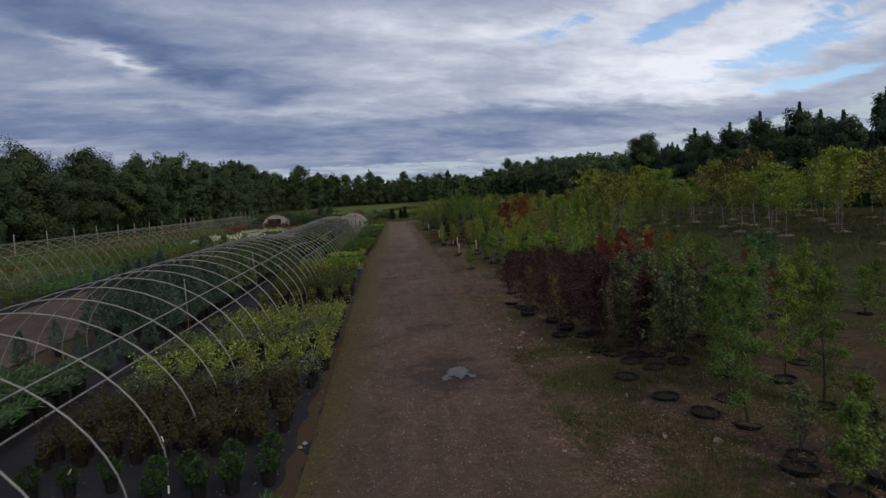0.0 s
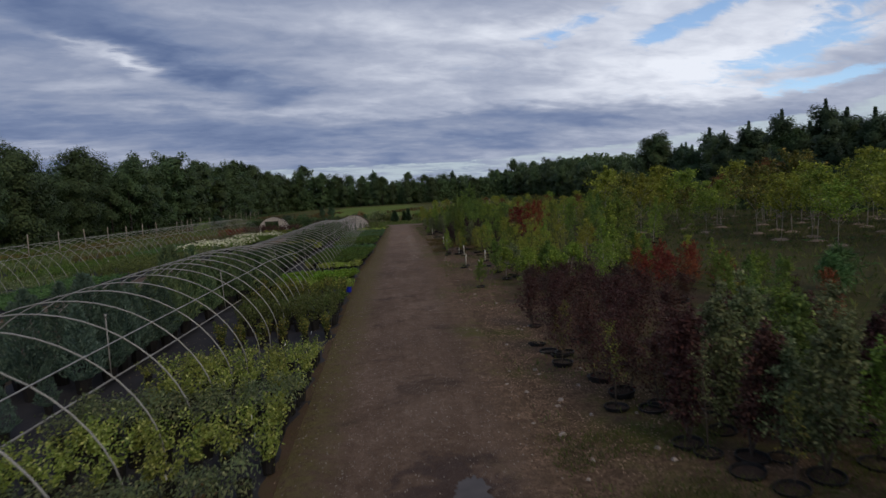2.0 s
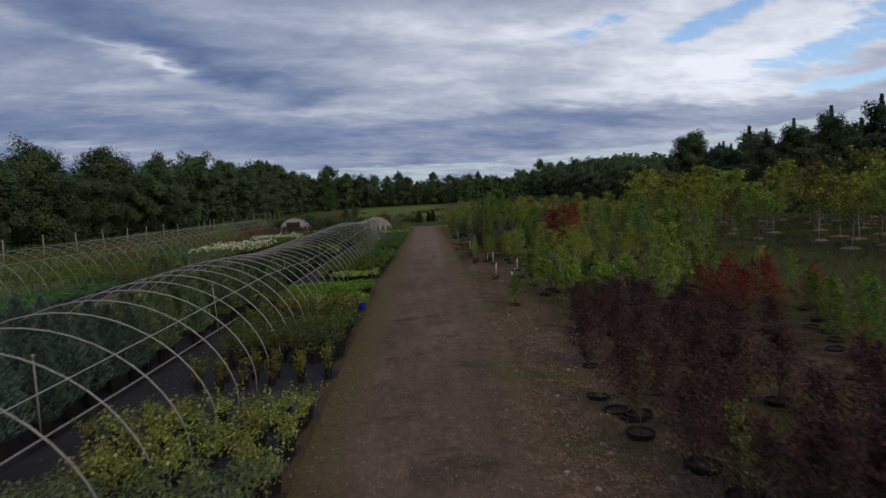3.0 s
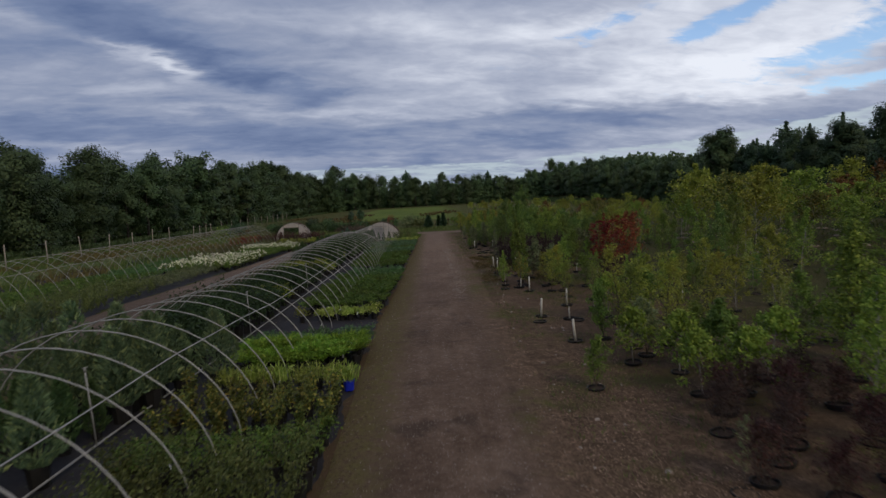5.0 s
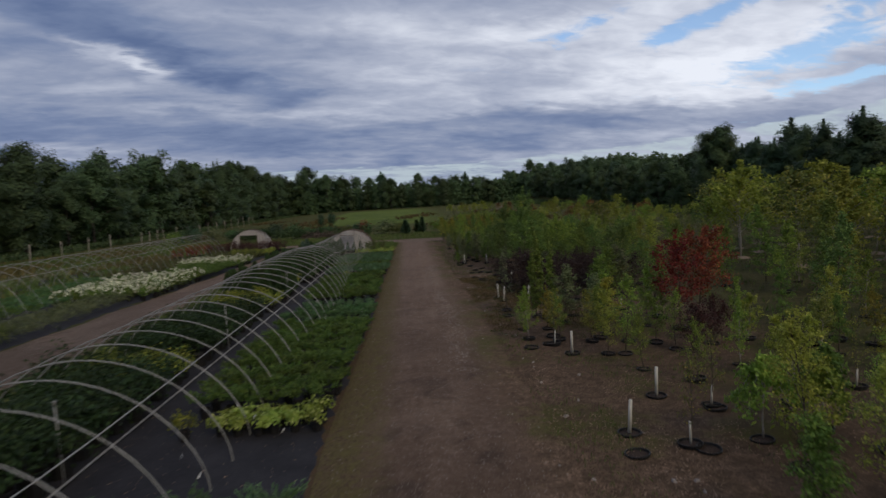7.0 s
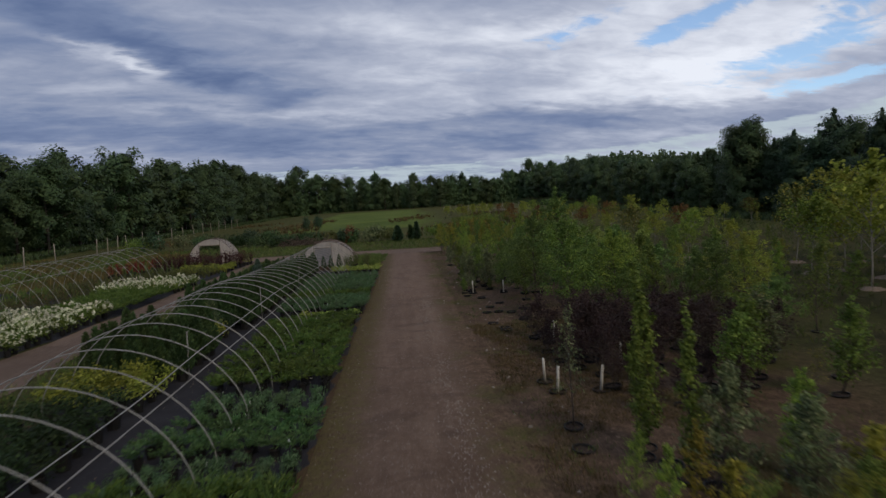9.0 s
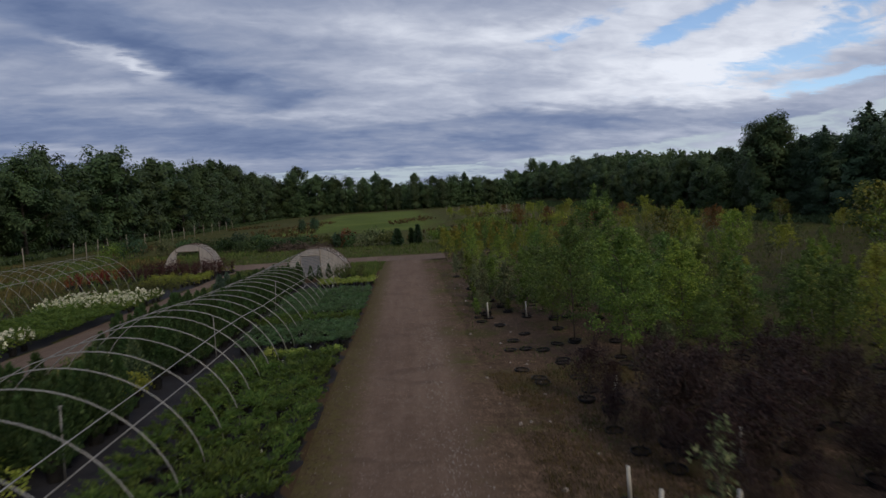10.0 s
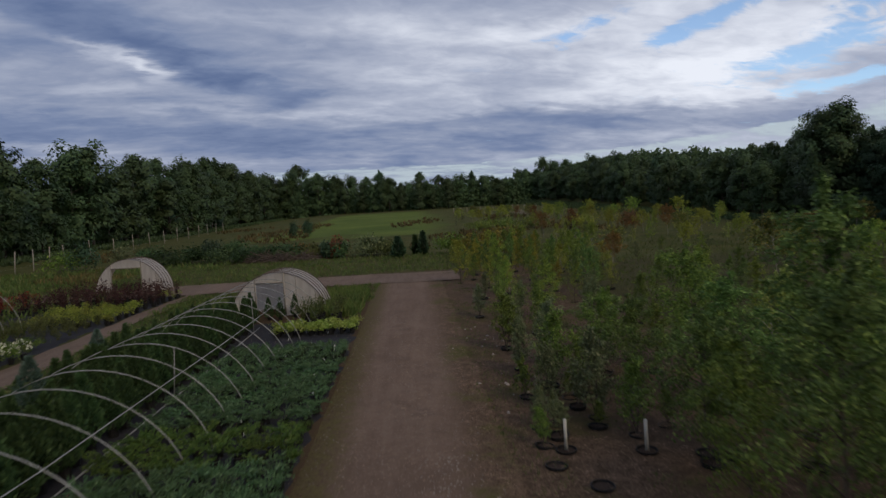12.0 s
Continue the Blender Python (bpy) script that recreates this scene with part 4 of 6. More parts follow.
species("lime", "lime green feathery perennial in a black pot", "potted plant", POT_S, lambda r: f_spread(r, LEAF["lime"], 0.28, 0.30, 260))
species("bluejuniper", "blue-green feathery juniper in a black pot", "potted juniper", POT_S, lambda r: f_spread(r, LEAF["blue"], 0.30, 0.22))
species("juniper", "low spreading green juniper in a black pot", "potted juniper", POT_S, lambda r: f_spread(r, LEAF["juniper"], 0.32, 0.22))
species("fern", "fresh green arching foliage plant in a black pot", "potted plant", POT_S, lambda r: f_spread(r, LEAF["fern"], 0.32, 0.32, 240))
species("bluemound", "tight blue-grey mounded plant in a black pot", "potted plant", POT_S, lambda r: f_mound(r, LEAF["blue"], 0.18, 0.30, 260, 0.042, 0.03, 0.16, up=0.2))
species("yellowrow", "yellow variegated low plant in a black pot", "potted plant", POT_S, lambda r: f_mound(r, LEAF["yellow"], 0.23, 0.28, 190, 0.075, 0.05, 0.17, up=0.4))
species("spruce", "young blue spruce in a black nursery pot", "potted conifer", POT_M, lambda r: f_cone(r, LEAF["spruce"], 0.40, 1.25, 1900, 0.062, 0.020, 0.20, 1.3))
species("arbor", "dark green arborvitae column in a black pot", "potted conifer", POT_M, lambda r: f_cone(r, LEAF["arbor"], 0.33, 1.25, 1000, 0.075, 0.034, 0.10, 1.6))
species("pine", "bushy young pine with upright candles in a black pot", "potted conifer", POT_M, lambda r: f_cone(r, LEAF["pinegreen"], 0.36, 1.0, 1100, 0.08, 0.020, 0.2, 1.2))
species("darkshrub", "dense dark green shrub in a black pot", "potted shrub", POT_M, lambda r: f_mound(r, LEAF["shade"], 0.40, 0.70, 420, 0.07, 0.032, 0.20, 0.7))
species("goldshrub", "golden green shrub in a black pot", "potted shrub", POT_M, lambda r: f_mound(r, LEAF["olive"], 0.34, 0.60, 300, 0.075, 0.045, 0.2, 0.6))
species("maroon", "maroon leaved shrub in a black pot", "potted shrub", POT_M, lambda r: f_tall(r, LEAF["purple"], 0.36, 0.85, 260, 0.075, 0.045, 0.22))
species("redshrub", "red leaved shrub in a black pot", "potted shrub", POT_M, lambda r: f_tall(r, LEAF["red"], 0.34, 0.75, 240, 0.07, 0.04, 0.22))
species("hydrangea", "hydrangea with creamy white flower heads in a black pot", "flowering plant", POT_M, lambda r: f_mound(r, LEAF["green"], 0.36, 0.66, 240, 0.10, 0.06, 0.2, 0.3), 4,
        lambda r: f_flowers(r, LEAF["white"], 0.36, 0.70, 15, 0.36))


def place(key, x, y, rng, size=1.0, group=""):
    label, category, pot, fol, extra = SPECIES[key]
    k = int(rng.integers(0, len(fol)))
    root = thing(NAMES[key], label, category, group)
    s = size * rng.uniform(0.88, 1.12)
    root.matrix_basis = Matrix.Translation((x, y, lie(x, y) + 0.028)) @ Matrix.Rotation(rng.uniform(0, 6.28), 4, "Z") @ Matrix.Diagonal((s, s, s * rng.uniform(0.9, 1.1), 1))
    child("pot", pot, root)
    child("foliage", fol[k], root)
    if extra:
        tagged(child("bloom", extra[k], root, "creamy white flower clusters"), kind="stuff")
    return root


def block(key, y0, y1, x0, x1, step, size=1.0, seed=0, gaps=0.02, group="", jitter=0.06, margin=0.22):
    """A block of one kind of plant set out in rows on the fabric."""
    rng = np.random.default_rng(seed)
    y = y0 + step / 2
    while y < y1:
        x = (x1 if x1 is not None else mat_edge(y) - margin) - rng.uniform(0, 0.08)
        while x > x0:
            if rng.uniform() > gaps:
                place(key, x + rng.normal(0, jitter * step), y + rng.normal(0, jitter * step), rng, size, group or f"block of {SPECIES[key][1]}s")
            x -= step
        y += step


def bed_of(key, y0, y1, x0, x1, step, size, seed, name, label, thin=1):
    """A far bed of one kind of plant, joined into one piece of loose cover."""
    rng = np.random.default_rng(seed)
    fol, pot = SPECIES[key][3], SPECIES[key][2]
    chunks = []
    arrays = []
    for me in fol:
        a = np.empty(len(me.vertices) * 3, np.float32)
        me.vertices.foreach_get("co", a)
        corners = me.polygons[0].loop_total
        arrays.append(a.reshape(-1, corners, 3)[::thin].reshape(-1, 3))
    for y in np.arange(y0 + step / 2, y1, step):
        for x in np.arange(x0, x1, step):
            px_, py_ = x + rng.normal(0, 0.1 * step), y + rng.normal(0, 0.1 * step)
            a, w, s = arrays[int(rng.integers(0, len(arrays)))], rng.uniform(0, 6.28), size * rng.uniform(0.85, 1.15)
            c, d = math.cos(w) * s, math.sin(w) * s
            v = np.stack([a[:, 0] * c - a[:, 1] * d + px_, a[:, 0] * d + a[:, 1] * c + py_, a[:, 2] * s + lie(px_, py_) - 0.08 * s], 1)
            chunks.append((v, np.arange(len(v)).reshape(-1, corners)))
    return tagged(new(name, leaves_mesh(name, chunks, fol[0].materials[0])), label, "plant bed", kind="stuff")


# beds between the track and the aisle, front to back
BED = [
    ("juniper", 2.0, 2.6, -5.2, 0.5, 0.8), ("boxwood", 3.25, 3.7, -3.2, 0.44, 0.98), ("boxwood", 3.75, 4.2, -5.2, 0.5, 0.85), ("brown", 4.7, 7.2, -5.4, 0.40, 1.05), ("grey", 7.2, 8.2, -5.4, 0.42, 1.0), ("spirea", 8.2, 10.2, -5.4, 0.52, 1.15),
    ("grey", 10.2, 11.4, -5.5, 0.45, 1.15), ("spirea", 11.4, 13.3, -4.5, 0.52, 1.15), ("spirea", 13.7, 14.7, -5.3, 0.50, 1.0), ("loose", 16.4, 17.6, -5.0, 0.56, 0.72), ("tallgreen", 18.0, 21.0, -5.0, 0.46, 1.12), ("bright", 21.0, 22.2, -5.0, 0.44, 1.0),
    ("loose", 22.4, 24.5, -5.2, 0.50, 0.84), ("blade", 25.35, 25.8, -4.9, 0.34, 1.15), ("lime", 26.8, 28.6, -5.0, 0.40, 1.2), ("bluejuniper", 28.6, 30.6, -5.6, 0.46, 1.0),
    ("yellowrow", 33.5, 34.25, -4.3, 0.38, 1.05), ("fern", 34.6, 42.7, -4.9, 0.52, 1.1), ("bluemound", 43.0, 44.3, -4.9, 0.42, 1.0), ("juniper", 44.5, 46.5, -4.9, 0.50, 1.05),
    ("bluemound", 46.8, 48.3, -4.9, 0.43, 1.1), ("fern", 48.7, 58.2, -4.8, 0.56, 1.1), ("yellowrow", 58.85, 59.2, -4.4, 0.36, 1.0), ("bluejuniper", 60.0, 63.3, -5.5, 0.48, 1.1), ("fern", 63.5, 65.8, -5.55, 0.52, 0.95),
    ("bluejuniper", 65.9, 71.2, -5.55, 0.52, 1.1), ("bluemound", 71.5, 73.6, -5.5, 0.45, 1.2), ("yellowrow", 76.5, 77.7, -4.8, 0.42, 1.2),
]
for k, (key, y0, y1, x0, step, size) in enumerate(BED):
    block(key, y0, y1, x0, None, step, size, seed=11 + k, gaps={"spirea": 0.10, "tallgreen": 0.06}.get(key, 0.02), jitter=0.16 if key in ("spirea", "brown") else 0.08, margin={"brown": 0.55, "boxwood": 0.42}.get(key, 0.26))
rng = np.random.default_rng(77)
for x, y in ((-1.85, 25.15), (-2.15, 25.1)):
    place("bladeblue", x, y, rng, 1.1, "blue pots")
place("goldshrub", -4.7, 33.6, rng, 0.8)
for x, y, size in ((-7.6, 80.6, 0.8), (-7.0, 81.2, 0.95), (-6.6, 80.4, 0.7), (-6.1, 81.0, 0.85), (-5.5, 80.7, 0.75), (-4.9, 81.2, 0.9)):
    place("arbor", x, y, rng, size, "conifers before the tunnel")
for x, y, size in ((-5.1, 26.1, 1.36), (-5.9, 25.9, 1.2), (-6.1, 24.9, 1.5), (-6.8, 24.7, 1.45), (-5.4, 28.0, 0.95), (-6.0, 28.8, 1.05)):
    place("pine", x, y, rng, size, "tall pines at the aisle")
for y in np.arange(78.6, 81.5, 0.75):
    for x in (-2.7, -3.5, -4.1):
        place("tallgreen", x + rng.normal(0, 0.1), y, rng, 1.35, "shrubs by the tunnel")

# beds between the aisle and the side lane
INNER = [
    ("darkshrub", 2.0, 5.0, 0.85, 0.9), ("bluejuniper", 5.2, 9.0, 0.6, 1.5), ("spruce", 9.2, 12.4, 1.25, 0.62), ("spruce", 13.0, 18.0, 0.88, 1.42), ("pine", 18.2, 22.0, 0.86, 1.35), ("arbor", 22.2, 23.4, 0.7, 0.9),
    ("pine", 23.6, 26.4, 0.85, 1.6), ("darkshrub", 26.6, 36.9, 0.68, 1.6), ("goldshrub", 37.3, 38.9, 0.7, 1.2), ("darkshrub", 39.2, 43.0, 0.68, 1.5), ("darkshrub", 43.2, 47.8, 0.72, 1.2),
    ("goldshrub", 48.0, 50.2, 0.75, 1.2), ("arbor", 50.6, 54.6, 0.62, 1.2), ("arbor", 58.0, 66.0, 0.60, 1.24), ("arbor", 66.2, 72.0, 0.66, 1.16), ("arbor", 72.2, 79.5, 0.72, 1.02),
]
rng = np.random.default_rng(78)
for key, x, y, size in (("goldshrub", -6.7, 55.2, 1.15), ("goldshrub", -7.4, 55.6, 1.25), ("goldshrub", -8.2, 55.4, 1.2), ("pine", -7.0, 56.1, 1.35), ("pine", -8.1, 56.4, 1.5), ("darkshrub", -6.75, 56.8, 1.15), ("darkshrub", -7.6, 57.2, 1.3),
                        ("darkshrub", -8.5, 57.0, 1.4), ("spruce", -7.4, 65.3, 1.45), ("spruce", -8.6, 70.4, 1.2)):
    place(key, x, y, rng, size, "mixed plants in the conifer rows")
for k, (key, y0, y1, step, size) in enumerate(INNER):
    block(key, y0, y1, -9.0, -6.4, step, size, seed=311 + k, jitter=0.1)

# western beds across the side lane
WEST = [
    ("tallgreen", 14, 24, -16.8, 0.85, 1.3), ("juniper", 24, 36, -17.4, 0.85, 1.35), ("tallgreen", 36, 45, -17.4, 0.85, 1.4), ("grey", 45, 54.6, -16.8, 0.8, 1.3),
    ("hydrangea", 55.0, 64.0, -18.8, 0.76, 1.0), ("fern", 64.2, 71.4, -17.8, 0.8, 1.5), ("hydrangea", 71.8, 76.0, -18.8, 0.75, 0.95), ("bright", 76.2, 78.4, -18.0, 0.85, 1.4),
    ("tallgreen", 78.6, 82, -18.6, 0.9, 1.3), ("goldshrub", 82.2, 86.4, -17.8, 0.72, 0.95), ("maroon", 87, 91.5, -21.5, 0.78, 1.15), ("goldshrub", 90.6, 92.2, -15.0, 0.8, 0.75),
]
for k, (key, y0, y1, x0, step, size) in enumerate(WEST):
    if key in ("hydrangea", "maroon", "goldshrub"):
        block(key, y0, y1, x0 - 0.5, west_edge(y0) - 0.1, step, size, seed=511 + k, jitter=0.12)
    else:
        bed_of(key, y0, y1, x0 - 0.5, west_edge(y0) - 0.1, step * 0.82, size, 511 + k, "western_bed", f"bed of {SPECIES[key][0].split(' in a ')[0]}s across the side lane")
for k, (key, y0, y1, size) in enumerate((("fern", 10, 26, 1.2), ("grey", 26, 38, 1.4), ("fern", 38, 52, 1.4), ("juniper", 52, 66, 1.5), ("brown", 66, 82, 1.5))):
    bed_of(key, y0, y1, -23.2, -18.4, 0.9, size, 581 + k, "western_bed", f"bed of {SPECIES[key][0].split(' in a ')[0]}s under the second frame", 2)
bed_of("grey", 12, 78, -30.6, -27.3, 1.3, 1.6, 590, "western_bed", "low grey-green bed on the far western strip", 2)
block("redshrub", 84, 91, -25.0, -22.2, 1.1, 1.2, seed=560, jitter=0.2)


# ---- young trees on the right ----
def limb_points(rng, h, clear, spread, n):
    """Ends and roots of the limbs of a young tree."""
    out = []
    for k in range(n):
        t = clear + (1 - clear) * (k + rng.uniform(0, 0.8)) / n
        a = 2.4 * k + rng.uniform(-0.5, 0.5)
        reach = spread * (1 - 0.62 * ((t - clear) / (1 - clear)) ** 1.3) * rng.uniform(0.75, 1.15)
        out.append((h * t * 0.93, a, reach))
    return out


def young_tree(seed, h, clear, spread, mat, bark, leaves, L, W, limbs=13, rise=0.75, droop=0.0, wob=0.05, stem=0.018, twin=1, shoots=4):
    """Trunk with limbs and side twigs, a crown of leaf sprays set along the twigs, and upright shoots at the top. Returns two meshes."""
    rng = np.random.default_rng(seed)
    wood, chunks = Tubes(), []
    for s in range(twin):
        ph = rng.uniform(0, 6.28)
        hh = h * (1 if s == 0 else rng.uniform(0.75, 0.98))
        off = 0 if twin == 1 else 0.22 * spread
        sx, sy = off * math.cos(2.1 * s + ph), off * math.sin(2.1 * s + ph)
        axis = lambda t: Vector((sx * min(1, t * 3) + wob * h * math.sin(t * 3.1 + ph) * t, sy * min(1, t * 3) + wob * h * math.cos(t * 2.3 + ph) * t, hh * t))
        wood.add([axis(t) for t in np.linspace(0, 1, 8)], stem * (0.7 + 0.25 * h), 0.004, sides=6)
        ends = limb_points(rng, hh, clear, spread, limbs)
        per = max(1, int(1.3 * leaves / (twin * (limbs * 4 + shoots * 3))))
        sprays = []
        for z, a, reach in ends:
            p0 = axis(z / hh)
            d = Vector((math.cos(a), math.sin(a), rise)).normalized()
            p2 = p0 + d * reach
            p1 = (p0 + p2) / 2 + Vector((0, 0, 0.08 * reach))
            p2.z -= droop * reach
            wood.add([p0, p1, p2], 0.011 * (0.5 + 0.2 * h), 0.003, sides=3, cap=False)
            for c in range(4):
                u = (0.32, 0.58, 0.82, 1.04)[c] + rng.uniform(-0.08, 0.08)
                q = p0 * (1 - u) ** 2 + (p1 * 2 - (p0 + p2) * 0.5) * (2 * u * (1 - u)) + p2 * (u * u)
                side = Vector((rng.normal(0, 1), rng.normal(0, 1), rng.normal(0.25, 0.5))) * 0.13 * reach
                wood.add([q, q + side], 0.004, 0.002, sides=3, cap=False)
                sprays.append((q + side, 0.07 + 0.165 * reach * rng.uniform(0.7, 1.3), d))
        for c in range(shoots):
            foot, a = axis(rng.uniform(0.72, 0.97)), rng.uniform(0, 6.28)
            tip = foot + Vector((math.cos(a) * 0.22, math.sin(a) * 0.22, 1.0)) * (0.12 * h + 0.1) * rng.uniform(0.7, 1.3)
            wood.add([foot, tip], 0.005, 0.002, sides=3, cap=False)
            for u in (0.35, 0.7, 1.0):
                sprays.append((foot + (tip - foot) * u, 0.05 + 0.014 * h, Vector((0, 0, 1))))
        for mid, size, d in sprays:
            ball = rng.normal(0, 1, (per, 3))
            ball /= np.linalg.norm(ball, axis=1, keepdims=True)
            pts = np.array(mid) + ball * size * rng.uniform(0.25, 1.15, (per, 1)) * (1, 1, 0.85)
            chunks.append(leaf_cards(rng, pts, ball * 0.8 + np.array(d) * 0.3 + (0, 0, 0.55 - 0.5 * droop), L, W, 0.5, quad=True))
    return wood.mesh("trunk", bark), leaves_mesh("crown", chunks, mat)


TREES = {}


def tree_kind(key, label, category, mats, n=3, **kw):
    TREES[key] = (label, category, [young_tree(1000 + 37 * len(TREES) + k, mat=LEAF[mats[k % len(mats)]], **kw) for k in range(n)])


tree_kind("willow", "young tree with long bright green leaves in a black pot", "young tree", ["bright", "leafy", "bright"], h=2.4, clear=0.10, spread=0.62, bark=BARK, leaves=2700, L=0.075, W=0.022, limbs=16, rise=0.85, droop=0.2)
tree_kind("ninebark", "dark purple leaved shrub in a black pot", "shrub", ["purple"], 4, h=1.75, clear=0.06, spread=1.0, bark=BARK, leaves=2000, L=0.06, W=0.042, limbs=13, rise=1.2, twin=3, wob=0.08)
tree_kind("darkninebark", "blackish purple leaved shrub in a black pot", "shrub", ["dusk"], 3, h=1.75, clear=0.04, spread=1.0, bark=BARK, leaves=2000, L=0.06, W=0.042, limbs=13, rise=1.2, twin=3, wob=0.08)
tree_kind("redtop", "young shrub turning orange red in a black pot", "shrub", ["red", "rust", "red"], h=1.8, clear=0.06, spread=0.85, bark=BARK, leaves=1500, L=0.065, W=0.05, rise=0.9, twin=2)
tree_kind("bluish", "grey-green bushy shrub in a black pot", "shrub", ["greygreen", "green"], h=1.9, clear=0.07, spread=0.66, bark=BARK, leaves=1900, L=0.075, W=0.045, rise=1.0, twin=2)
tree_kind("arching", "dark green shrub with long arching leaves in a black pot", "shrub", ["juniper"], 2, h=1.2, clear=0.3, spread=0.7, bark=BARK, leaves=700, L=0.3, W=0.04, rise=0.8, droop=0.6)
tree_kind("slim", "slender green young tree in a black pot", "young tree", ["leafy", "green", "deep", "green"], 4, h=2.8, clear=0.05, spread=0.85, bark=BARK, leaves=2300, L=0.075, W=0.05, rise=1.0, limbs=18, wob=0.07)
tree_kind("fresh", "young tree with fine yellow-green leaves in a black pot", "young tree", ["leafy", "green", "olive"], h=2.7, clear=0.06, spread=0.9, bark=BARK, leaves=2000, L=0.058, W=0.036, rise=1.1, limbs=17, wob=0.07)
tree_kind("weeping", "small grafted weeping tree with bright green leaves", "young tree", ["leafy", "bright"], h=1.5, clear=0.55, spread=0.68, bark=PALEBARK, leaves=1500, L=0.11, W=0.055, rise=0.5, droop=0.95, limbs=13)
tree_kind("redmaple", "young maple with deep red autumn leaves", "young tree", ["red"], h=3.3, clear=0.2, spread=1.5, bark=BARK, leaves=2600, L=0.085, W=0.07, rise=0.8, limbs=18)
tree_kind("darkcolumn", "narrow dark green shrub with purplish leaves in a black pot", "shrub", ["greygreen", "purple", "deep"], h=2.0, clear=0.05, spread=0.5, bark=BARK, leaves=2400, L=0.07, W=0.045, rise=1.7, limbs=16, twin=2)
tree_kind("column", "narrow columnar young tree with yellowing leaves", "young tree", ["leafy", "green", "olive"], h=2.9, clear=0.06, spread=0.44, bark=BARK, leaves=1900, L=0.07, W=0.055, rise=1.9, limbs=17)
tree_kind("broad", "leafy green shade tree in a large black pot", "young tree", ["deep", "green", "deep", "leafy"], 4, h=3.3, clear=0.10, spread=1.5, bark=BARK, leaves=4600, L=0.078, W=0.05, limbs=21, rise=0.7, wob=0.06)
tree_kind("tall", "tall green shade tree with fresh yellow-green tips", "young tree", ["deep", "green", "deep"], h=4.4, clear=0.14, spread=1.5, bark=BARK, leaves=5200, L=0.08, W=0.052, limbs=22, wob=0.06)
tree_kind("sparse", "thin young tree with few leaves and a pale trunk", "young tree", ["autumngreen", "greygreen"], h=2.6, clear=0.2, spread=0.6, bark=BARK, leaves=420, L=0.06, W=0.04, rise=1.2, shoots=1)
tree_kind("orchard", "pale-trunked ornamental tree with yellow-green autumn crown", "young tree", ["olive", "leafy", "olive", "autumngreen", "leafy", "rust", "olive", "olive"], 8, h=4.2, clear=0.3, spread=2.1, bark=PALEBARK, leaves=1700, L=0.16, W=0.12, limbs=19, rise=0.8)
tree_kind("olive_tree", "young tree with yellow-green leaves in a black pot", "young tree", ["olive", "spirea", "leafy"], h=2.8, clear=0.09, spread=0.9, bark=PALEBARK, leaves=1600, L=0.085, W=0.055, limbs=16, wob=0.07)
tree_kind("far_shrub", "grey-green shrub standing in a distant row", "shrub", ["greygreen", "green"], h=1.9, clear=0.07, spread=0.66, bark=BARK, leaves=500, L=0.15, W=0.09, limbs=9, twin=2)
tree_kind("golden", "young tree with golden autumn leaves", "young tree", ["gold", "olive"], h=2.6, clear=0.12, spread=0.8, bark=BARK, leaves=1300, L=0.09, W=0.06)
POT_T, POT_XL = pot_mesh(0.205, 0.30, fill=0.875), pot_mesh(0.27, 0.34, fill=0.875)
guard_me = Tubes().add([(0, 0, 0), (0.01, 0, 0.3), (0.02, 0, 0.62)], 0.036, 0.033, sides=8).mesh("trunk_guard", GUARD)
tag_me = mesh_of("plant_tag", [(-0.008, -0.001, 0), (0.008, -0.001, 0), (0.009, 0.010, 0.085), (-0.009, 0.010, 0.085), (-0.008, 0.002, 0), (0.008, 0.002, 0), (0.009, 0.013, 0.085), (-0.009, 0.013, 0.085)],
                 [(0, 1, 2, 3), (7, 6, 5, 4), (0, 3, 7, 4), (1, 5, 6, 2), (3, 2, 6, 7)], TAG)


mulch_v = [(0, 0, 0.14)] + [(r * math.cos(a) * (1 + 0.2 * math.sin(3 * a + 1)), r * math.sin(a), z) for r, z in ((0.32, 0.10), (0.62, -0.05)) for a in np.linspace(0, 6.28, 13)[:-1]]
mulch_f = [(0, 1 + k, 1 + (k + 1) % 12) for k in range(12)] + [(1 + k, 13 + k, 13 + (k + 1) % 12, 1 + (k + 1) % 12) for k in range(12)]
mulch_me = mesh_of("mulch", mulch_v, mulch_f, MULCH, True)


def plant_tree(key, x, y, rng, size=1.0, pot=POT_T, guard=False, group="", name="young_tree", sunk=0.232):
    label, category, kinds = TREES[key]
    trunk, crown = kinds[int(rng.integers(0, len(kinds)))]
    root = thing("shrub" if category == "shrub" else name, label, category, group or f"{category}s beside the track")
    root.matrix_basis = Matrix.Translation((x, y, lie(x, y))) @ Matrix.Rotation(rng.uniform(0, 6.28), 4, "Z")
    s = size * rng.uniform(0.88, 1.12)
    lean = pose(0, 0, -0.1 if key == "ninebark" else 0.06, rng.normal(0, 2.2), rng.normal(0, 2.2), 0) @ Matrix.Diagonal((s, s, s, 1))
    if pot:
        own = np.random.default_rng(int(abs(x * 971 + y * 313)))
        child("pot", pot, root, at=pose(0, 0, -sunk + own.uniform(-0.012, 0.03), own.normal(0, 3.5), own.normal(0, 3.5), 0) @ Matrix.Scale(own.uniform(0.82, 1.08), 4))
    child("trunk", trunk, root, at=lean)
    child("crown", crown, root, at=lean)
    if key == "orchard" and y < 74:
        child("mulch", mulch_me, root, "pale mulch heaped round the trunk")
    if guard:
        child("trunk_guard", guard_me, root, "white plastic trunk guard", at=lean)
    return root


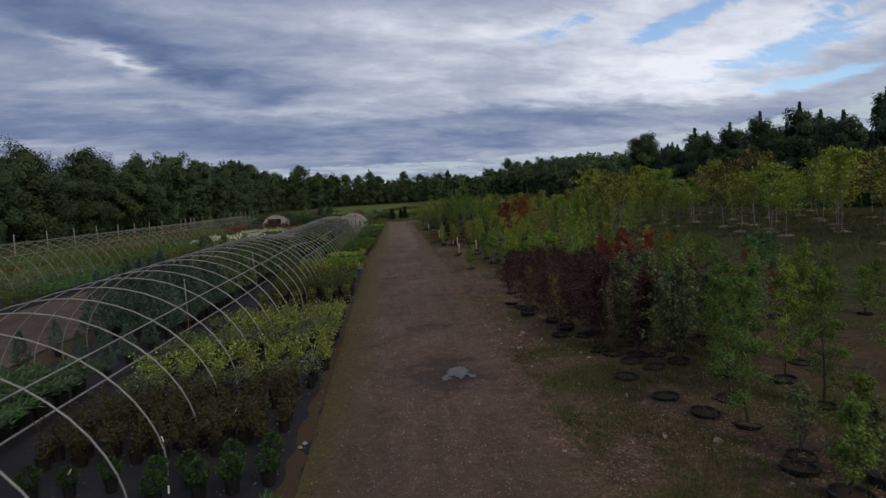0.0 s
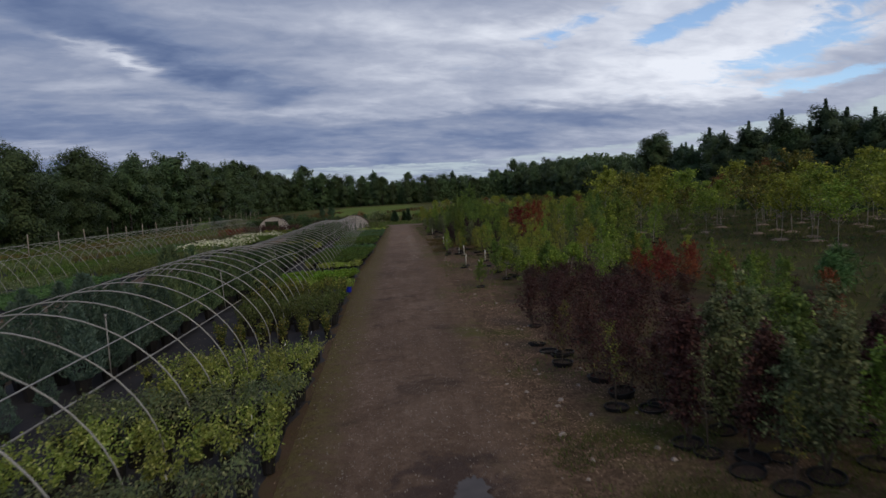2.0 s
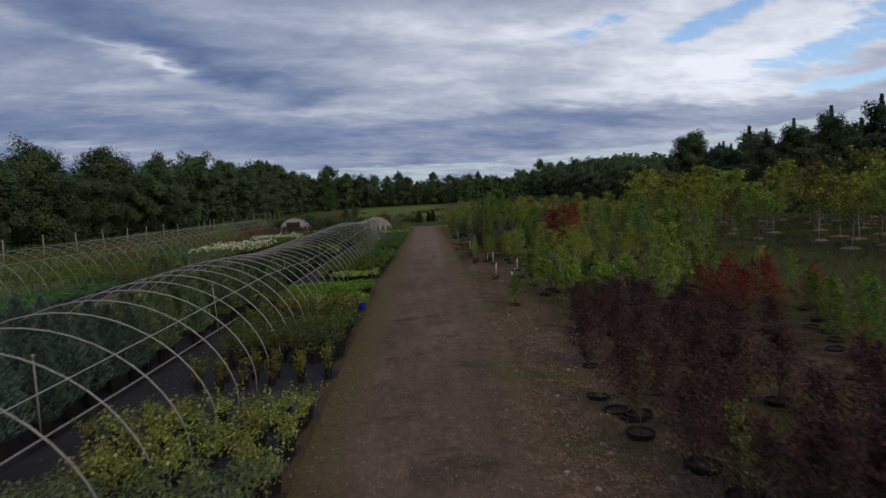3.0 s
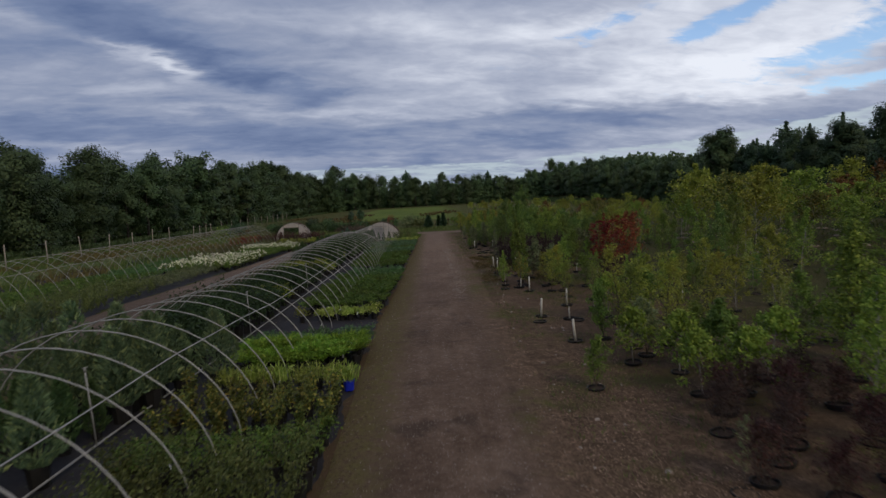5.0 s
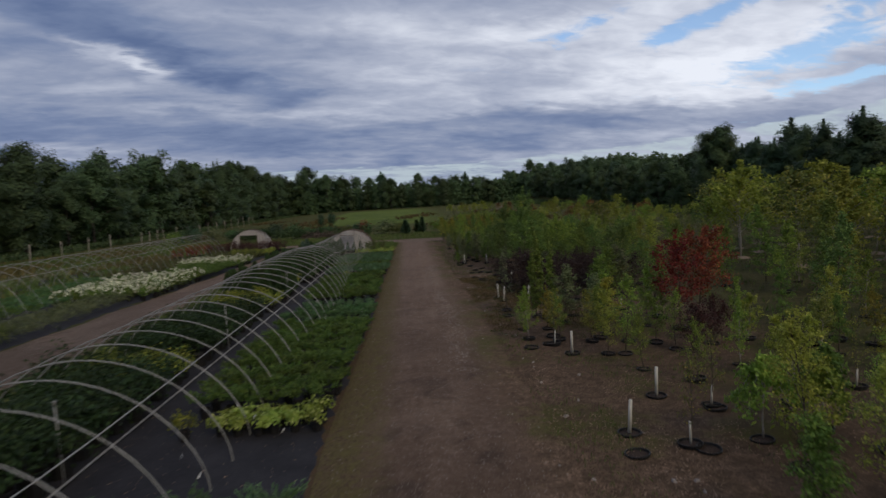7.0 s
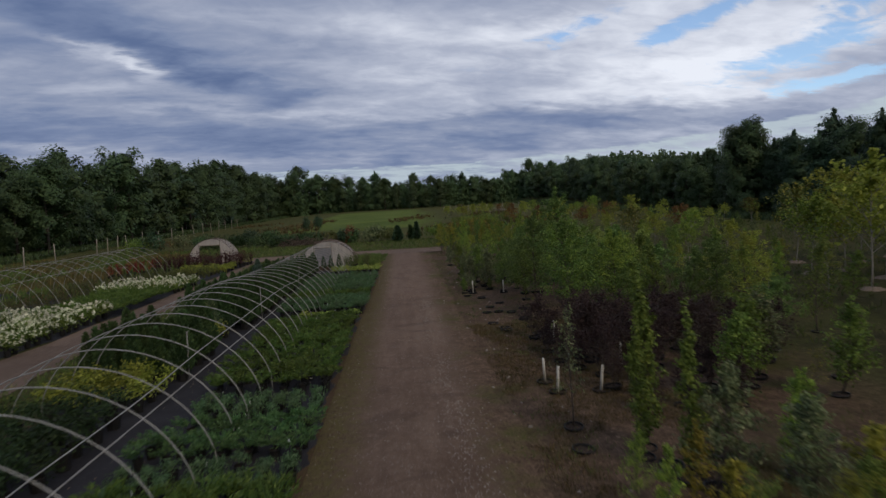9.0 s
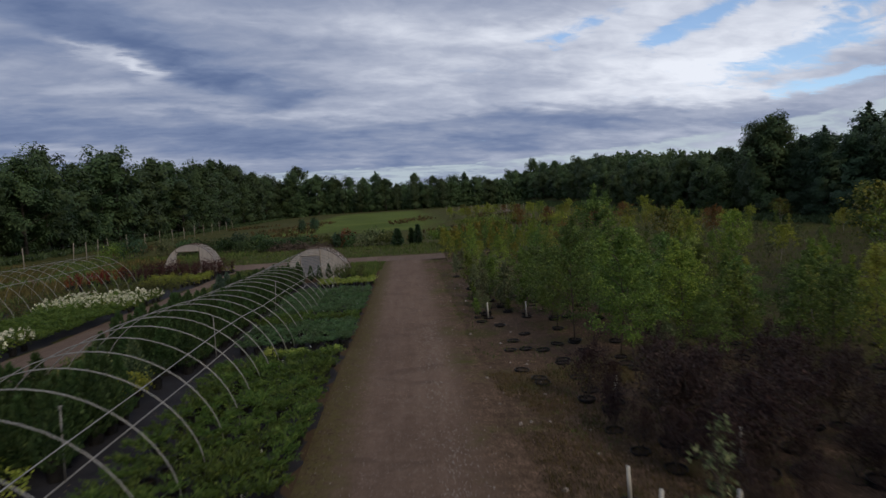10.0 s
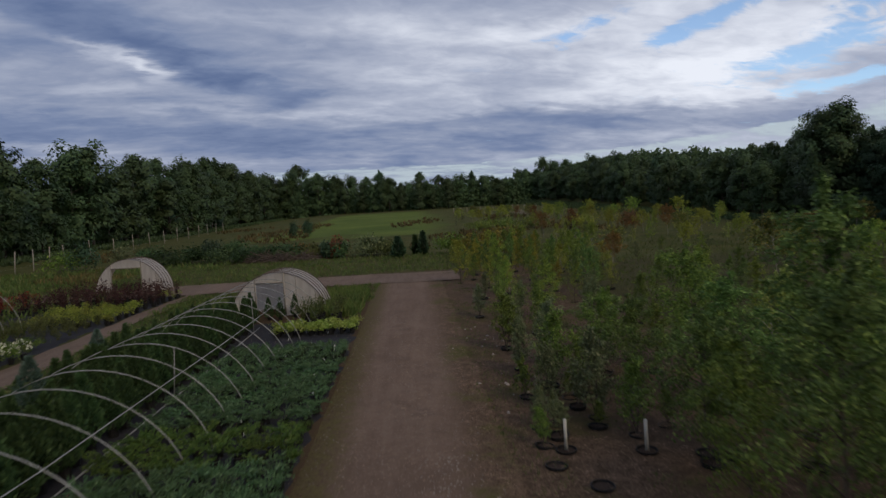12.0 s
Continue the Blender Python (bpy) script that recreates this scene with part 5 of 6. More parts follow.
def grove(keys, y0, y1, x0, x1, dx_, dy_, seed, size=1.0, pot=POT_T, gaps=0.05, guards=0.0, group="", name="young_tree"):
    rng = np.random.default_rng(seed)
    y = y0
    row = 0
    while y < y1:
        x = x0 + (0.5 * dx_ if row % 2 else 0)
        while x < x1:
            if rng.uniform() > gaps:
                plant_tree(keys[int(rng.integers(0, len(keys)))], x + rng.normal(0, 0.24 * dx_), y + rng.normal(0, 0.24 * dy_), rng, size * rng.uniform(0.72, 1.24), pot, rng.uniform() < guards, group, name)
            x += dx_
        y += dy_
        row += 1


def row(key, spots, seed, size=1.0, pot=POT_T, guard=False):
    rng = np.random.default_rng(seed)
    for x, y in spots:
        plant_tree(key, x, y, rng, size, pot, guard)


# y 2 to 8: bright green willow-leaved trees
row("willow", [(4.75, 3.95), (5.1, 5.0), (5.7, 6.1), (6.2, 4.4), (6.4, 5.6), (7.3, 6.5), (6.9, 7.5), (8.2, 5.2)], 21, 0.82)
row("bluish", [(4.8, 2.95), (5.4, 2.7), (5.2, 2.1), (4.6, 1.9)], 22, 0.5)
row("bluish", [(5.15, 7.7), (5.9, 8.4), (6.8, 8.9), (6.1, 7.3), (7.4, 11.4), (7.0, 10.2), (8.0, 10.6), (8.1, 9.2)], 23, 0.78)
row("darkcolumn", [(4.2, 8.3), (4.75, 7.75), (5.3, 7.1), (4.9, 8.7), (5.6, 8.0), (6.1, 8.9), (5.5, 9.3), (6.5, 9.6), (6.7, 8.3)], 232, 0.86)
row("sparse", [(4.3, 8.0), (3.75, 9.9), (4.75, 6.9), (3.6, 12.6)], 230, 0.5)
grove(["slim", "redtop", "bluish"], 8.0, 12.0, 9.0, 11.6, 1.5, 1.5, 231, 0.55, gaps=0.2)
grove(["bluish", "slim", "ninebark", "redtop"], 12.4, 19.0, 9.2, 14.0, 1.5, 1.6, 2311, 0.46, gaps=0.2)
# y 8 to 18: purple shrubs drawing nearer to the track
row("ninebark", [(4.5, 9.9), (5.2, 9.5), (6.0, 10.6), (5.4, 11.3), (4.0, 11.4), (4.7, 12.3), (3.9, 13.4), (5.3, 13.2), (4.5, 14.5), (5.5, 14.7), (6.3, 13.6), (4.1, 10.5), (5.0, 15.9), (3.9, 16.4), (6.1, 15.9), (4.9, 17.3), (5.9, 17.2), (6.7, 12.0), (7.0, 16.8)], 24, 0.74)
row("redtop", [(9.6, 23.3), (10.5, 23.4), (8.6, 20.6), (9.2, 20.1), (11.6, 21.0), (10.9, 19.4), (12.4, 24.2), (9.9, 21.6), (10.4, 20.6), (11.2, 22.4)], 25, 0.66)
row("slim", [(10.3, 18.2), (11.4, 17.4), (9.4, 16.6), (12.2, 19.6), (10.6, 15.8)], 251, 0.5)
row("golden", [(9.4, 15.8)], 252, 0.35)
row("arching", [(13.4, 17.7), (14.3, 18.6)], 253, 1.0)
row("ninebark", [(5.3, 19.2), (6.3, 19.7), (7.4, 19.0), (6.9, 20.9), (5.7, 21.0), (6.4, 22.2), (7.4, 22.4), (5.4, 22.5), (4.6, 19.8), (8.4, 14.6), (9.0, 18.4)], 26, 0.55)
row("darkninebark", [(4.9, 21.6), (6.0, 23.0), (7.2, 23.2), (8.3, 22.0), (7.9, 21.2), (5.2, 20.4), (6.6, 18.6), (7.8, 19.9), (8.8, 21.0), (6.1, 21.7)], 2611, 0.5)
row("bluish", [(3.5, 24.3)], 261, 0.5)
row("sparse", [(4.2, 19.6)], 2612, 0.4)
row("olive_tree", [(7.7, 22.0), (8.4, 22.8)], 262, 0.72)
row("bluish", [(9.6, 25.2), (10.6, 26.4), (9.9, 27.6)], 263, 0.95)
row("slim", [(8.8, 23.9), (9.3, 24.8)], 264, 1.1)
row("weeping", [(10.4, 27.2), (11.6, 28.2)], 265, 0.6)
# y 23 to 31: grafted weeping trees and a green group
row("weeping", [(4.85, 26.0), (5.4, 23.5), (6.2, 23.4), (5.6, 25.1), (6.4, 24.9), (7.1, 24.2), (6.9, 25.9)], 27, 0.92)
row("fresh", [(5.4, 27.5), (6.3, 27.6), (7.2, 27.2), (6.0, 28.9), (7.0, 28.6), (7.8, 29.1), (5.9, 30.5), (7.6, 30.8)], 28, 0.78)
row("bluish", [(5.4, 26.6), (6.6, 26.4), (4.9, 28.6)], 282, 0.72)
row("weeping", [(6.6, 31.3), (5.9, 31.6), (7.2, 31.9)], 283, 0.85)
# y 31 to 43: cut-back stock with a few autumn trees
row("sparse", [(4.6, 31.6), (5.9, 33.4), (4.1, 39.2), (9.3, 33.8), (8.8, 30.4), (10.4, 36.4)], 29, 0.62, guard=True)
row("olive_tree", [(7.4, 33.2), (8.3, 34.4), (3.5, 40.1), (8.0, 36.0), (9.6, 38.4)], 291, 0.5)
row("ninebark", [(7.6, 37.6), (8.4, 38.2)], 292, 0.75)
row("redmaple", [(8.4, 40.2), (9.4, 41.0)], 41, 0.9, POT_XL)
row("olive_tree", [(11.8, 32.1)], 293, 1.02)
row("olive_tree", [(10.1, 31.4), (12.9, 35.6), (14.6, 40.2)], 294, 0.62)
row("bluish", [(5.1, 42.2), (6.0, 41.2)], 295, 0.85)
row("golden", [(4.4, 41.4)], 296, 0.5)
row("slim", [(6.6, 42.4), (7.6, 41.0), (5.6, 39.6), (8.6, 42.0)], 297, 0.6)
grove(["fresh", "golden", "slim"], 37.6, 40.8, 4.8, 7.6, 1.2, 1.3, 2981, 0.6, gaps=0.15)
grove(["fresh", "olive_tree", "golden", "bluish", "willow"], 35.0, 39.8, 7.8, 13.0, 1.35, 1.4, 298, 0.58, gaps=0.2)
grove(["slim", "bluish", "olive_tree", "golden"], 24.0, 28.6, 9.8, 13.0, 1.5, 1.5, 299, 0.6, gaps=0.25)
grove(["olive_tree", "slim"], 40.0, 50.0, 13.5, 20.0, 2.0, 2.0, 300, 0.95, gaps=0.2)
# y 43 to 53: columns, thin saplings, then purple shrubs and green trees
row("column", [(4.72, 44.0)], 31, 0.98)
row("column", [(4.5, 43.6)], 314, 0.72)
row("column", [(4.85, 42.6)], 315, 0.92)
row("sparse", [(3.65, 45.2)], 311, 0.9)
row("sparse", [(7.8, 43.9), (8.5, 42.2)], 313, 0.62, guard=True)
row("broad", [(10.8, 49.8)], 312, 0.6)
row("broad", [(11.8, 54.8), (12.6, 57.0), (11.3, 58.4)], 3122, 0.72)
row("bluish", [(7.7, 46.2), (8.4, 46.9), (9.0, 47.5), (9.9, 45.8)], 3121, 1.0)
grove(["darkninebark"], 48.6, 53.8, 5.2, 10.2, 1.05, 1.05, 32, 0.82, gaps=0.06)
grove(["darkninebark"], 46.0, 49.0, 5.5, 8.0, 0.85, 0.8, 321, 0.46, gaps=0.05)
row("darkninebark", [(4.7, 50.2), (4.6, 51.3), (5.0, 49.4), (4.9, 52.4), (5.3, 53.4)], 322, 0.5)
row("fresh", [(11.5, 52.5), (12.6, 54.0), (13.4, 51.5), (14.2, 56.0)], 333, 1.0)
row("slim", [(11.0, 55.2), (13.6, 58.2)], 334, 0.95)
# y 54 to 92: shade trees
grove(["tall", "broad"], 55.4, 63.6, 6.4, 9.4, 1.7, 1.7, 33, 0.82)
grove(["broad", "slim"], 55.2, 64.0, 9.8, 12.6, 1.9, 1.9, 331, 0.72)
grove(["slim", "fresh", "olive_tree"], 56.0, 64.0, 13.0, 19.0, 2.3, 2.3, 3311, 0.72, gaps=0.25)
grove(["broad", "slim", "bluish"], 65.0, 71.0, 5.8, 12.5, 1.9, 1.9, 34, 0.78)
grove(["slim", "fresh"], 66.0, 72.0, 13.2, 18.5, 2.4, 2.4, 341, 0.74, gaps=0.25)
grove(["bluish", "slim"], 55.6, 63.0, 7.2, 11.0, 1.5, 1.6, 354, 0.52, gaps=0.2)
row("bluish", [(4.1, 66.2), (3.9, 69.4), (5.4, 64.4), (5.0, 67.2), (4.3, 73.6), (5.4, 74.4)], 335, 0.82)
row("bluish", [(3.35, 64.2), (3.8, 64.6), (3.5, 65.2)], 338, 0.4)
row("bluish", [(4.4, 68.0), (4.8, 70.6), (3.9, 72.4), (4.9, 65.6)], 336, 0.95)
grove(["bluish", "far_shrub"], 65.0, 71.0, 3.9, 6.6, 1.15, 1.2, 3361, 0.4, gaps=0.2)
row("fresh", [(5.6, 36.2), (6.4, 35.0), (4.4, 39.8), (3.6, 41.6)], 337, 0.46)
row("broad", [(5.9, 61.0), (6.2, 62.8)], 332, 0.72)
grove(["bluish", "slim"], 64.0, 71.0, 4.6, 10.0, 2.0, 2.0, 352, 0.46, gaps=0.3)
grove(["broad", "fresh", "bluish", "bluish"], 74.8, 84.0, 3.9, 12.0, 1.9, 2.1, 35, 0.74, gaps=0.22)
grove(["olive_tree", "slim", "golden"], 85.0, 94.0, 4.2, 12.0, 1.9, 2.1, 353, 0.78, gaps=0.15)
row("olive_tree", [(10.2, 67.4), (12.6, 70.6), (13.6, 66.4)], 351, 0.95)
grove(["orchard"], 24, 48, 24.4, 47, 3.9, 3.5, 36, 1.0, None, 0.1, group="rows of ornamental trees", name="ornamental_tree")
grove(["orchard"], 50, 70, 20.6, 47, 3.6, 3.5, 37, 1.06, None, 0.1, group="rows of ornamental trees", name="ornamental_tree")
grove(["slim", "orchard", "far_shrub"], 74, 93, 13, 46, 3.4, 3.4, 38, 0.66, None, 0.12, group="rows of ornamental trees", name="ornamental_tree")
grove(["orchard", "olive_tree", "far_shrub"], 94, 190, 12, 50, 4.6, 5.2, 381, 0.66, None, 0.1, group="rows of ornamental trees", name="ornamental_tree")
grove(["golden", "slim"], 94, 108, 4.8, 15, 1.9, 2.1, 39, 0.72, None, 0.1, name="young_tree")


for k, (y0, y1, x0, x1) in enumerate(((12, 24, 15, 34), (26, 40, 17, 38), (42, 56, 17, 40), (58, 72, 19, 42))):
    for r, yy in enumerate(np.arange(y0, y1, 3.5)):
        bed_of(("darkshrub", "juniper")[(k + r) % 2], yy, yy + 1.0, x0, x1, 0.95, 0.62, 640 + 10 * k + r, "low_row", "row of low dark green nursery plants under the ornamental trees", 2)


# ---- woods round the fields ----
def wood_tree(seed, h, spread, mat, leaves, pine, leaf=0.56):
    rng = np.random.default_rng(seed)
    wood, chunks = Tubes(), []
    lean = rng.normal(0, 0.02, 2) * h
    axis = lambda t: Vector((lean[0] * t, lean[1] * t, h * t))
    wood.add([axis(t) for t in np.linspace(0, 0.95, 7)], 0.016 * h + 0.03, 0.03, sides=6)
    limbs = 24
    clear = 0.06
    for k in range(limbs):
        t = clear + (0.98 - clear) * (k + rng.uniform(0, 0.9)) / limbs
        a = 2.4 * k + rng.uniform(-0.6, 0.6)
        q = (t - clear) / (1 - clear)
        reach = spread * ((1 - q ** 1.7) * 0.85 + 0.2 if pine else math.sin(math.pi * (0.22 + 0.74 * q)) ** 0.6) * rng.uniform(0.7, 1.15)
        p0 = axis(t * 0.93)
        p1 = p0 + Vector((math.cos(a), math.sin(a), 0.1 if pine else 0.5)) * reach
        wood.add([p0, p1], 0.05 + 0.01 * reach, 0.015, sides=3, cap=False)
        for c in range(3):
            m = np.array(p0 + (p1 - p0) * rng.uniform(0.3, 1.05)) + rng.normal(0, 0.2 * spread, 3) * (1, 1, 0.5)
            n = leaves // (limbs * 3)
            ball = rng.normal(0, 1, (n, 3))
            ball /= np.linalg.norm(ball, axis=1, keepdims=True)
            off = ball * rng.uniform(0.45, 1.1, (n, 1)) * (0.36, 0.36, 0.27 if pine else 0.32) * spread * rng.uniform(0.7, 1.15)
            core = (m + off - np.array(axis(t * 0.8))) / spread
            chunks.append(leaf_cards(rng, m + off, ball * 0.45 + core * 1.1 + (0, 0, 0.3), leaf, leaf * 0.9, 0.16))
    top = rng.uniform(0.76, 1.0 if pine else 0.95, leaves // 14)
    around = rng.normal(0, 1, (len(top), 3))
    wide = (0.10 if pine else 0.22) * spread * (1.15 - np.clip((top - 0.76) * 4, 0, 1))[:, None]
    spot = np.stack([np.array(axis(t)) for t in top]) + np.clip(around, -1.5, 1.5) * wide
    chunks.append(leaf_cards(rng, spot, around + (0, 0, 0.8), leaf * 0.9, leaf * 0.7))
    # leading shoots that stand out of the crown
    for c in range(9):
        a, r = rng.uniform(0, 6.28), rng.uniform(0.1, 0.62) * spread
        foot = np.array(axis(0.80 - 0.16 * r / spread)) + (math.cos(a) * r, math.sin(a) * r, 0)
        tall = rng.uniform(0.8, 2.0)
        u = rng.uniform(0, 1, leaves // 60)
        about = rng.normal(0, 1, (len(u), 3))
        spot = foot + np.stack([0 * u, 0 * u, u * tall], 1) + about * (0.42 * (1 - u) + 0.10)[:, None] * (1, 1, 0.3)
        chunks.append(leaf_cards(rng, spot, about + (0, 0, 0.4), leaf * 0.8, leaf * 0.65))
    return wood.mesh("trunk", BARK), leaves_mesh("crown", chunks, mat)


def wood_kinds(leaves, leaf):
    return [wood_tree(70 + k, 14.0, (3.6, 3.0, 4.0, 3.3)[k], LEAF["wood"], leaves, False, leaf) for k in range(4)] + [wood_tree(80 + k, 15.0, 3.1, LEAF["pine"], int(leaves * 1.2), True, leaf) for k in range(2)]


WOODS, WOODS_FAR = wood_kinds(10500, 0.31), wood_kinds(4200, 0.46)


def woodland(spots, seed, pines=0.25, base=1.0, grow=0.0, label="tall dark green tree at the edge of the woods"):
    rng = np.random.default_rng(seed)
    for x, y in spots:
        k = int(rng.integers(4, 6)) if rng.uniform() < pines else int(rng.integers(0, 4))
        x, y = x + rng.normal(0, 1.3), y + rng.normal(0, 1.6)
        s = base * rng.uniform(0.8, 1.18) * (1 + grow * sstep(95, 150, y) + (0.10 * sstep(150, 210, y) + (0.05 if k > 3 else 0.32) * sstep(235, 290, y)) * sstep(-25, -45, x) + (0.05 if x < -45 else 0))
        root = thing("woodland_tree", label, "tree", "trees of the woods")
        root.matrix_basis = Matrix.Translation((x, y, lie(x, y) - 0.1)) @ Matrix.Rotation(rng.uniform(0, 6.28), 4, "Z") @ Matrix.Diagonal((s, s, s * rng.uniform(0.92, 1.1), 1))
        kinds = WOODS if y < 136 and abs(x) < 60.5 else WOODS_FAR
        child("trunk", kinds[k][0], root)
        child("crown", kinds[k][1], root)


woodland([(-56 - 0.02 * y, y) for y in np.arange(36, 330, 5.4)], 1, 0.12, 0.95, 0.09)
woodland([(-63 - 0.02 * y, y) for y in np.arange(34, 330, 8.5)], 2, 0.15, 1.02, 0.11)
woodland([(56, y) for y in np.arange(48, 126, 4.4)], 3, 0.6, 0.80)
woodland([(62, y) for y in np.arange(46, 126, 6.5)], 4, 0.6, 0.90)
woodland([(56.5, 128), (58.5, 131), (55.5, 132.5)], 41, 0.0, 1.0)
woodland([(60, y) for y in np.arange(138, 330, 5.0)], 42, 0.12, 0.77)
woodland([(67, y) for y in np.arange(136, 330, 8.0)], 43, 0.12, 0.86)
woodland([(x, 318 + 0.2 * abs(x)) for x in np.arange(-66, 64, 5.0)], 6, 0.06, 0.95)
woodland([(x, 350 + 0.2 * abs(x)) for x in np.arange(-70, 90, 7)], 7, 0.06, 1.1)


def far_woods(name, label, spots, high, seed):
    """The depth of the woods behind the edge: clumps of foliage from the ground to the tree tops."""
    rng = np.random.default_rng(seed)
    c = np.array([(x, y, lie(x, y)) for x, y in spots])
    p = np.repeat(c, 90, 0)
    t = rng.uniform(0, 1, len(p))
    wide = 2.6 * np.sqrt(np.maximum(0.05, 1 - t ** 2.2))
    a = rng.uniform(0, 6.28, len(p))
    tall = np.repeat(high * rng.uniform(0.75, 1.12, len(c)), 90)
    p = p + np.stack([np.cos(a) * wide, np.sin(a) * wide, t * tall], 1)
    aim = np.stack([np.cos(a), np.sin(a), np.full(len(p), 0.5)], 1)
    return tagged(new(name, leaves_mesh(name, [leaf_cards(rng, p, aim, 1.0, 0.9, 0.4)], LEAF["wood"])), label, "woods", kind="stuff")


far_woods("far_woods", "dark depth of the woods behind the field fence", scatter(1100, -92, -63, 20, 340, 51), 11.5, 52)
far_woods("far_woods", "dark depth of the woods behind the ornamental trees", scatter(1300, 64, 100, 44, 400, 53), 11.0, 54)
far_woods("far_woods", "far woods closing the meadow", scatter(1100, -110, 110, 322, 400, 55), 11.0, 56)


# ---- fence along the western woods ----
post_me = Tubes().add([(0, 0, -0.3), (0.01, 0, 1.3), (0, 0, 2.7)], 0.065, 0.055, sides=8).mesh("post", POST)
stub_me = Tubes().add([(0, 0, -0.3), (0.01, 0, 1.0), (0, 0, 2.05)], 0.085, 0.075, sides=8).mesh("post", POST)
rng = np.random.default_rng(8)
fence = thing("field_fence", "weathered wooden fence posts with thin wire in front of the woods", "fence", at=(0, 0, 0))
fence_x = lambda y: -40.2 - 0.057 * (y - 73)
fys = [55.1 + 6.78 * k for k in range(9)] + [120.5, 124.2, 127.7, 131.5] + [138.5 + 7.4 * k for k in range(11)]
for y in fys:
    x = fence_x(y)
    child("post", post_me, fence, at=pose(x, y, lie(x, y) - rng.uniform(0, 0.3), rng.normal(0, 2), rng.normal(0, 2), 0))
for h in (0.7, 1.5, 2.2):
    child("wire", Tubes().add([(fence_x(y), y, lie(fence_x(y), y) + h) for y in fys], 0.006, sides=3).mesh("wire", STEEL), fence)


# ---- shrubs and heaps past the cross lane ----
def bush(name, label, x, y, mat, w, h, seed, n=900, L=0.26, W=0.17, conifer=False):
    rng = np.random.default_rng(seed)
    root = thing(name, label, "conifer" if conifer else "shrub", at=(x, y, lie(x, y)))
    child("stem", Tubes().add([(0, 0, -0.1), (0.02, 0, h * 0.6)], 0.05, 0.015).mesh("stem", BARK), root)
    me = f_cone(rng, mat, w, h, n, L, W, 0.05, 0.4, 0.0 if conifer else 0.8) if conifer else f_mound(rng, mat, w, h * 1.15, n, L, W, 0.05, 0.4)
    child("crown", me, root)
    return root


bush("conifer", "dark green conifer beyond the cross lane", -0.5, 111.5, LEAF["pine"], 0.75, 2.0, 1, 1500, 0.26, 0.10, True)
bush("conifer", "slim dark conifer beyond the cross lane", 2.0, 113.5, LEAF["pine"], 0.5, 2.3, 2, 1300, 0.26, 0.10, True)
bush("conifer", "slim dark conifer beyond the cross lane", 1.2, 114.8, LEAF["arbor"], 0.35, 1.9, 3, 1000, 0.24, 0.10, True)
rng = np.random.default_rng(61)
for x, y, key, w, h in ((-7.0, 116, "brick", 1.3, 1.9), (-8.0, 117.2, "brick", 1.0, 1.5), (-4.1, 115.6, "greygreen", 1.9, 2.0), (-8.0, 114.6, "pine", 0.5, 1.8), (-13.0, 118, "arbor", 1.6, 1.5),
                        (-15.5, 119, "arbor", 1.8, 1.5), (-18.5, 120, "arbor", 1.7, 2.1), (-21.5, 121, "pine", 1.5, 2.4), (-24.5, 121, "arbor", 1.9, 1.8), (-28, 121, "arbor", 2.0, 1.9),
                        (-31.5, 122, "greygreen", 2.0, 2.2), (-34.0, 118, "pine", 1.6, 3.0), (-12, 121, "rust", 1.5, 1.3), (4.8, 112, "green", 1.7, 1.9), (7.2, 109, "gold", 1.9, 2.2), (9.5, 108, "gold", 1.8, 2.3),
                        (-17.5, 160, "pine", 1.0, 3.2), (-19.5, 158, "pine", 0.9, 2.8), (12, 150, "green", 2.6, 1.6), (16, 152, "green", 2.8, 1.7), (21, 150, "green", 2.4, 1.8), (-26.2, 119, "shade", 2.0, 1.7), (-16.8, 117, "shade", 1.8, 1.4), (-11, 117.5, "rust", 1.5, 1.2), (-6.8, 115.5, "arbor", 1.3, 1.6), (-20, 117.5, "arbor", 1.9, 1.6), (-11.6, 116.4, "arbor", 1.6, 1.5), (-14.2, 117.2, "shade", 1.7, 1.4), (-23, 118.5, "shade", 1.9, 1.7), (-9.8, 116.6, "upright", 1.5, 1.4), (-1.6, 114.5, "upright", 1.6, 1.5), (-3.0, 116.5, "arbor", 1.5, 1.7), (-37, 120, "green", 2.4, 2.2), (26, 140, "olive", 2.6, 2.2), (32, 135, "rust", 2.4, 2.4)):
    bush("bush", {"brick": "shrub turned dull brick red", "rust": "shrub with rusty brown leaves", "pine": "dark evergreen bush", "arbor": "dark evergreen bush", "shade": "dark leafy bush", "upright": "dull olive bush"}.get(key, "green field shrub") + " beyond the cross lane",
         x, y, LEAF[key], w, h, int(abs(x) * 10 + y))


def brush_pile(x, y, w, h, seed, mat, label):
    """A heap of cut branches lying over one another."""
    rng = np.random.default_rng(seed)
    t = Tubes()
    for k in range(130):
        a, q = rng.uniform(0, 6.28), rng.uniform(0, 1) ** 0.5
        c = Vector((math.cos(a) * q * w, math.sin(a) * q * w * 0.6, h * (1 - q * q) * rng.uniform(0.3, 1.0)))
        d = Vector((rng.normal(0, 1), rng.normal(0, 0.6), rng.normal(0, 0.25))).normalized() * rng.uniform(0.5, 1.3)
        t.add([c - d, c + Vector((0, 0, 0.06)), c + d], rng.uniform(0.015, 0.05), 0.012, sides=4, cap=False)
    ob = tagged(new("brush_pile", t.mesh("brush_pile", mat)), label, "brush pile", kind="stuff")
    ob.location = (x, y, lie(x, y) + 0.05)


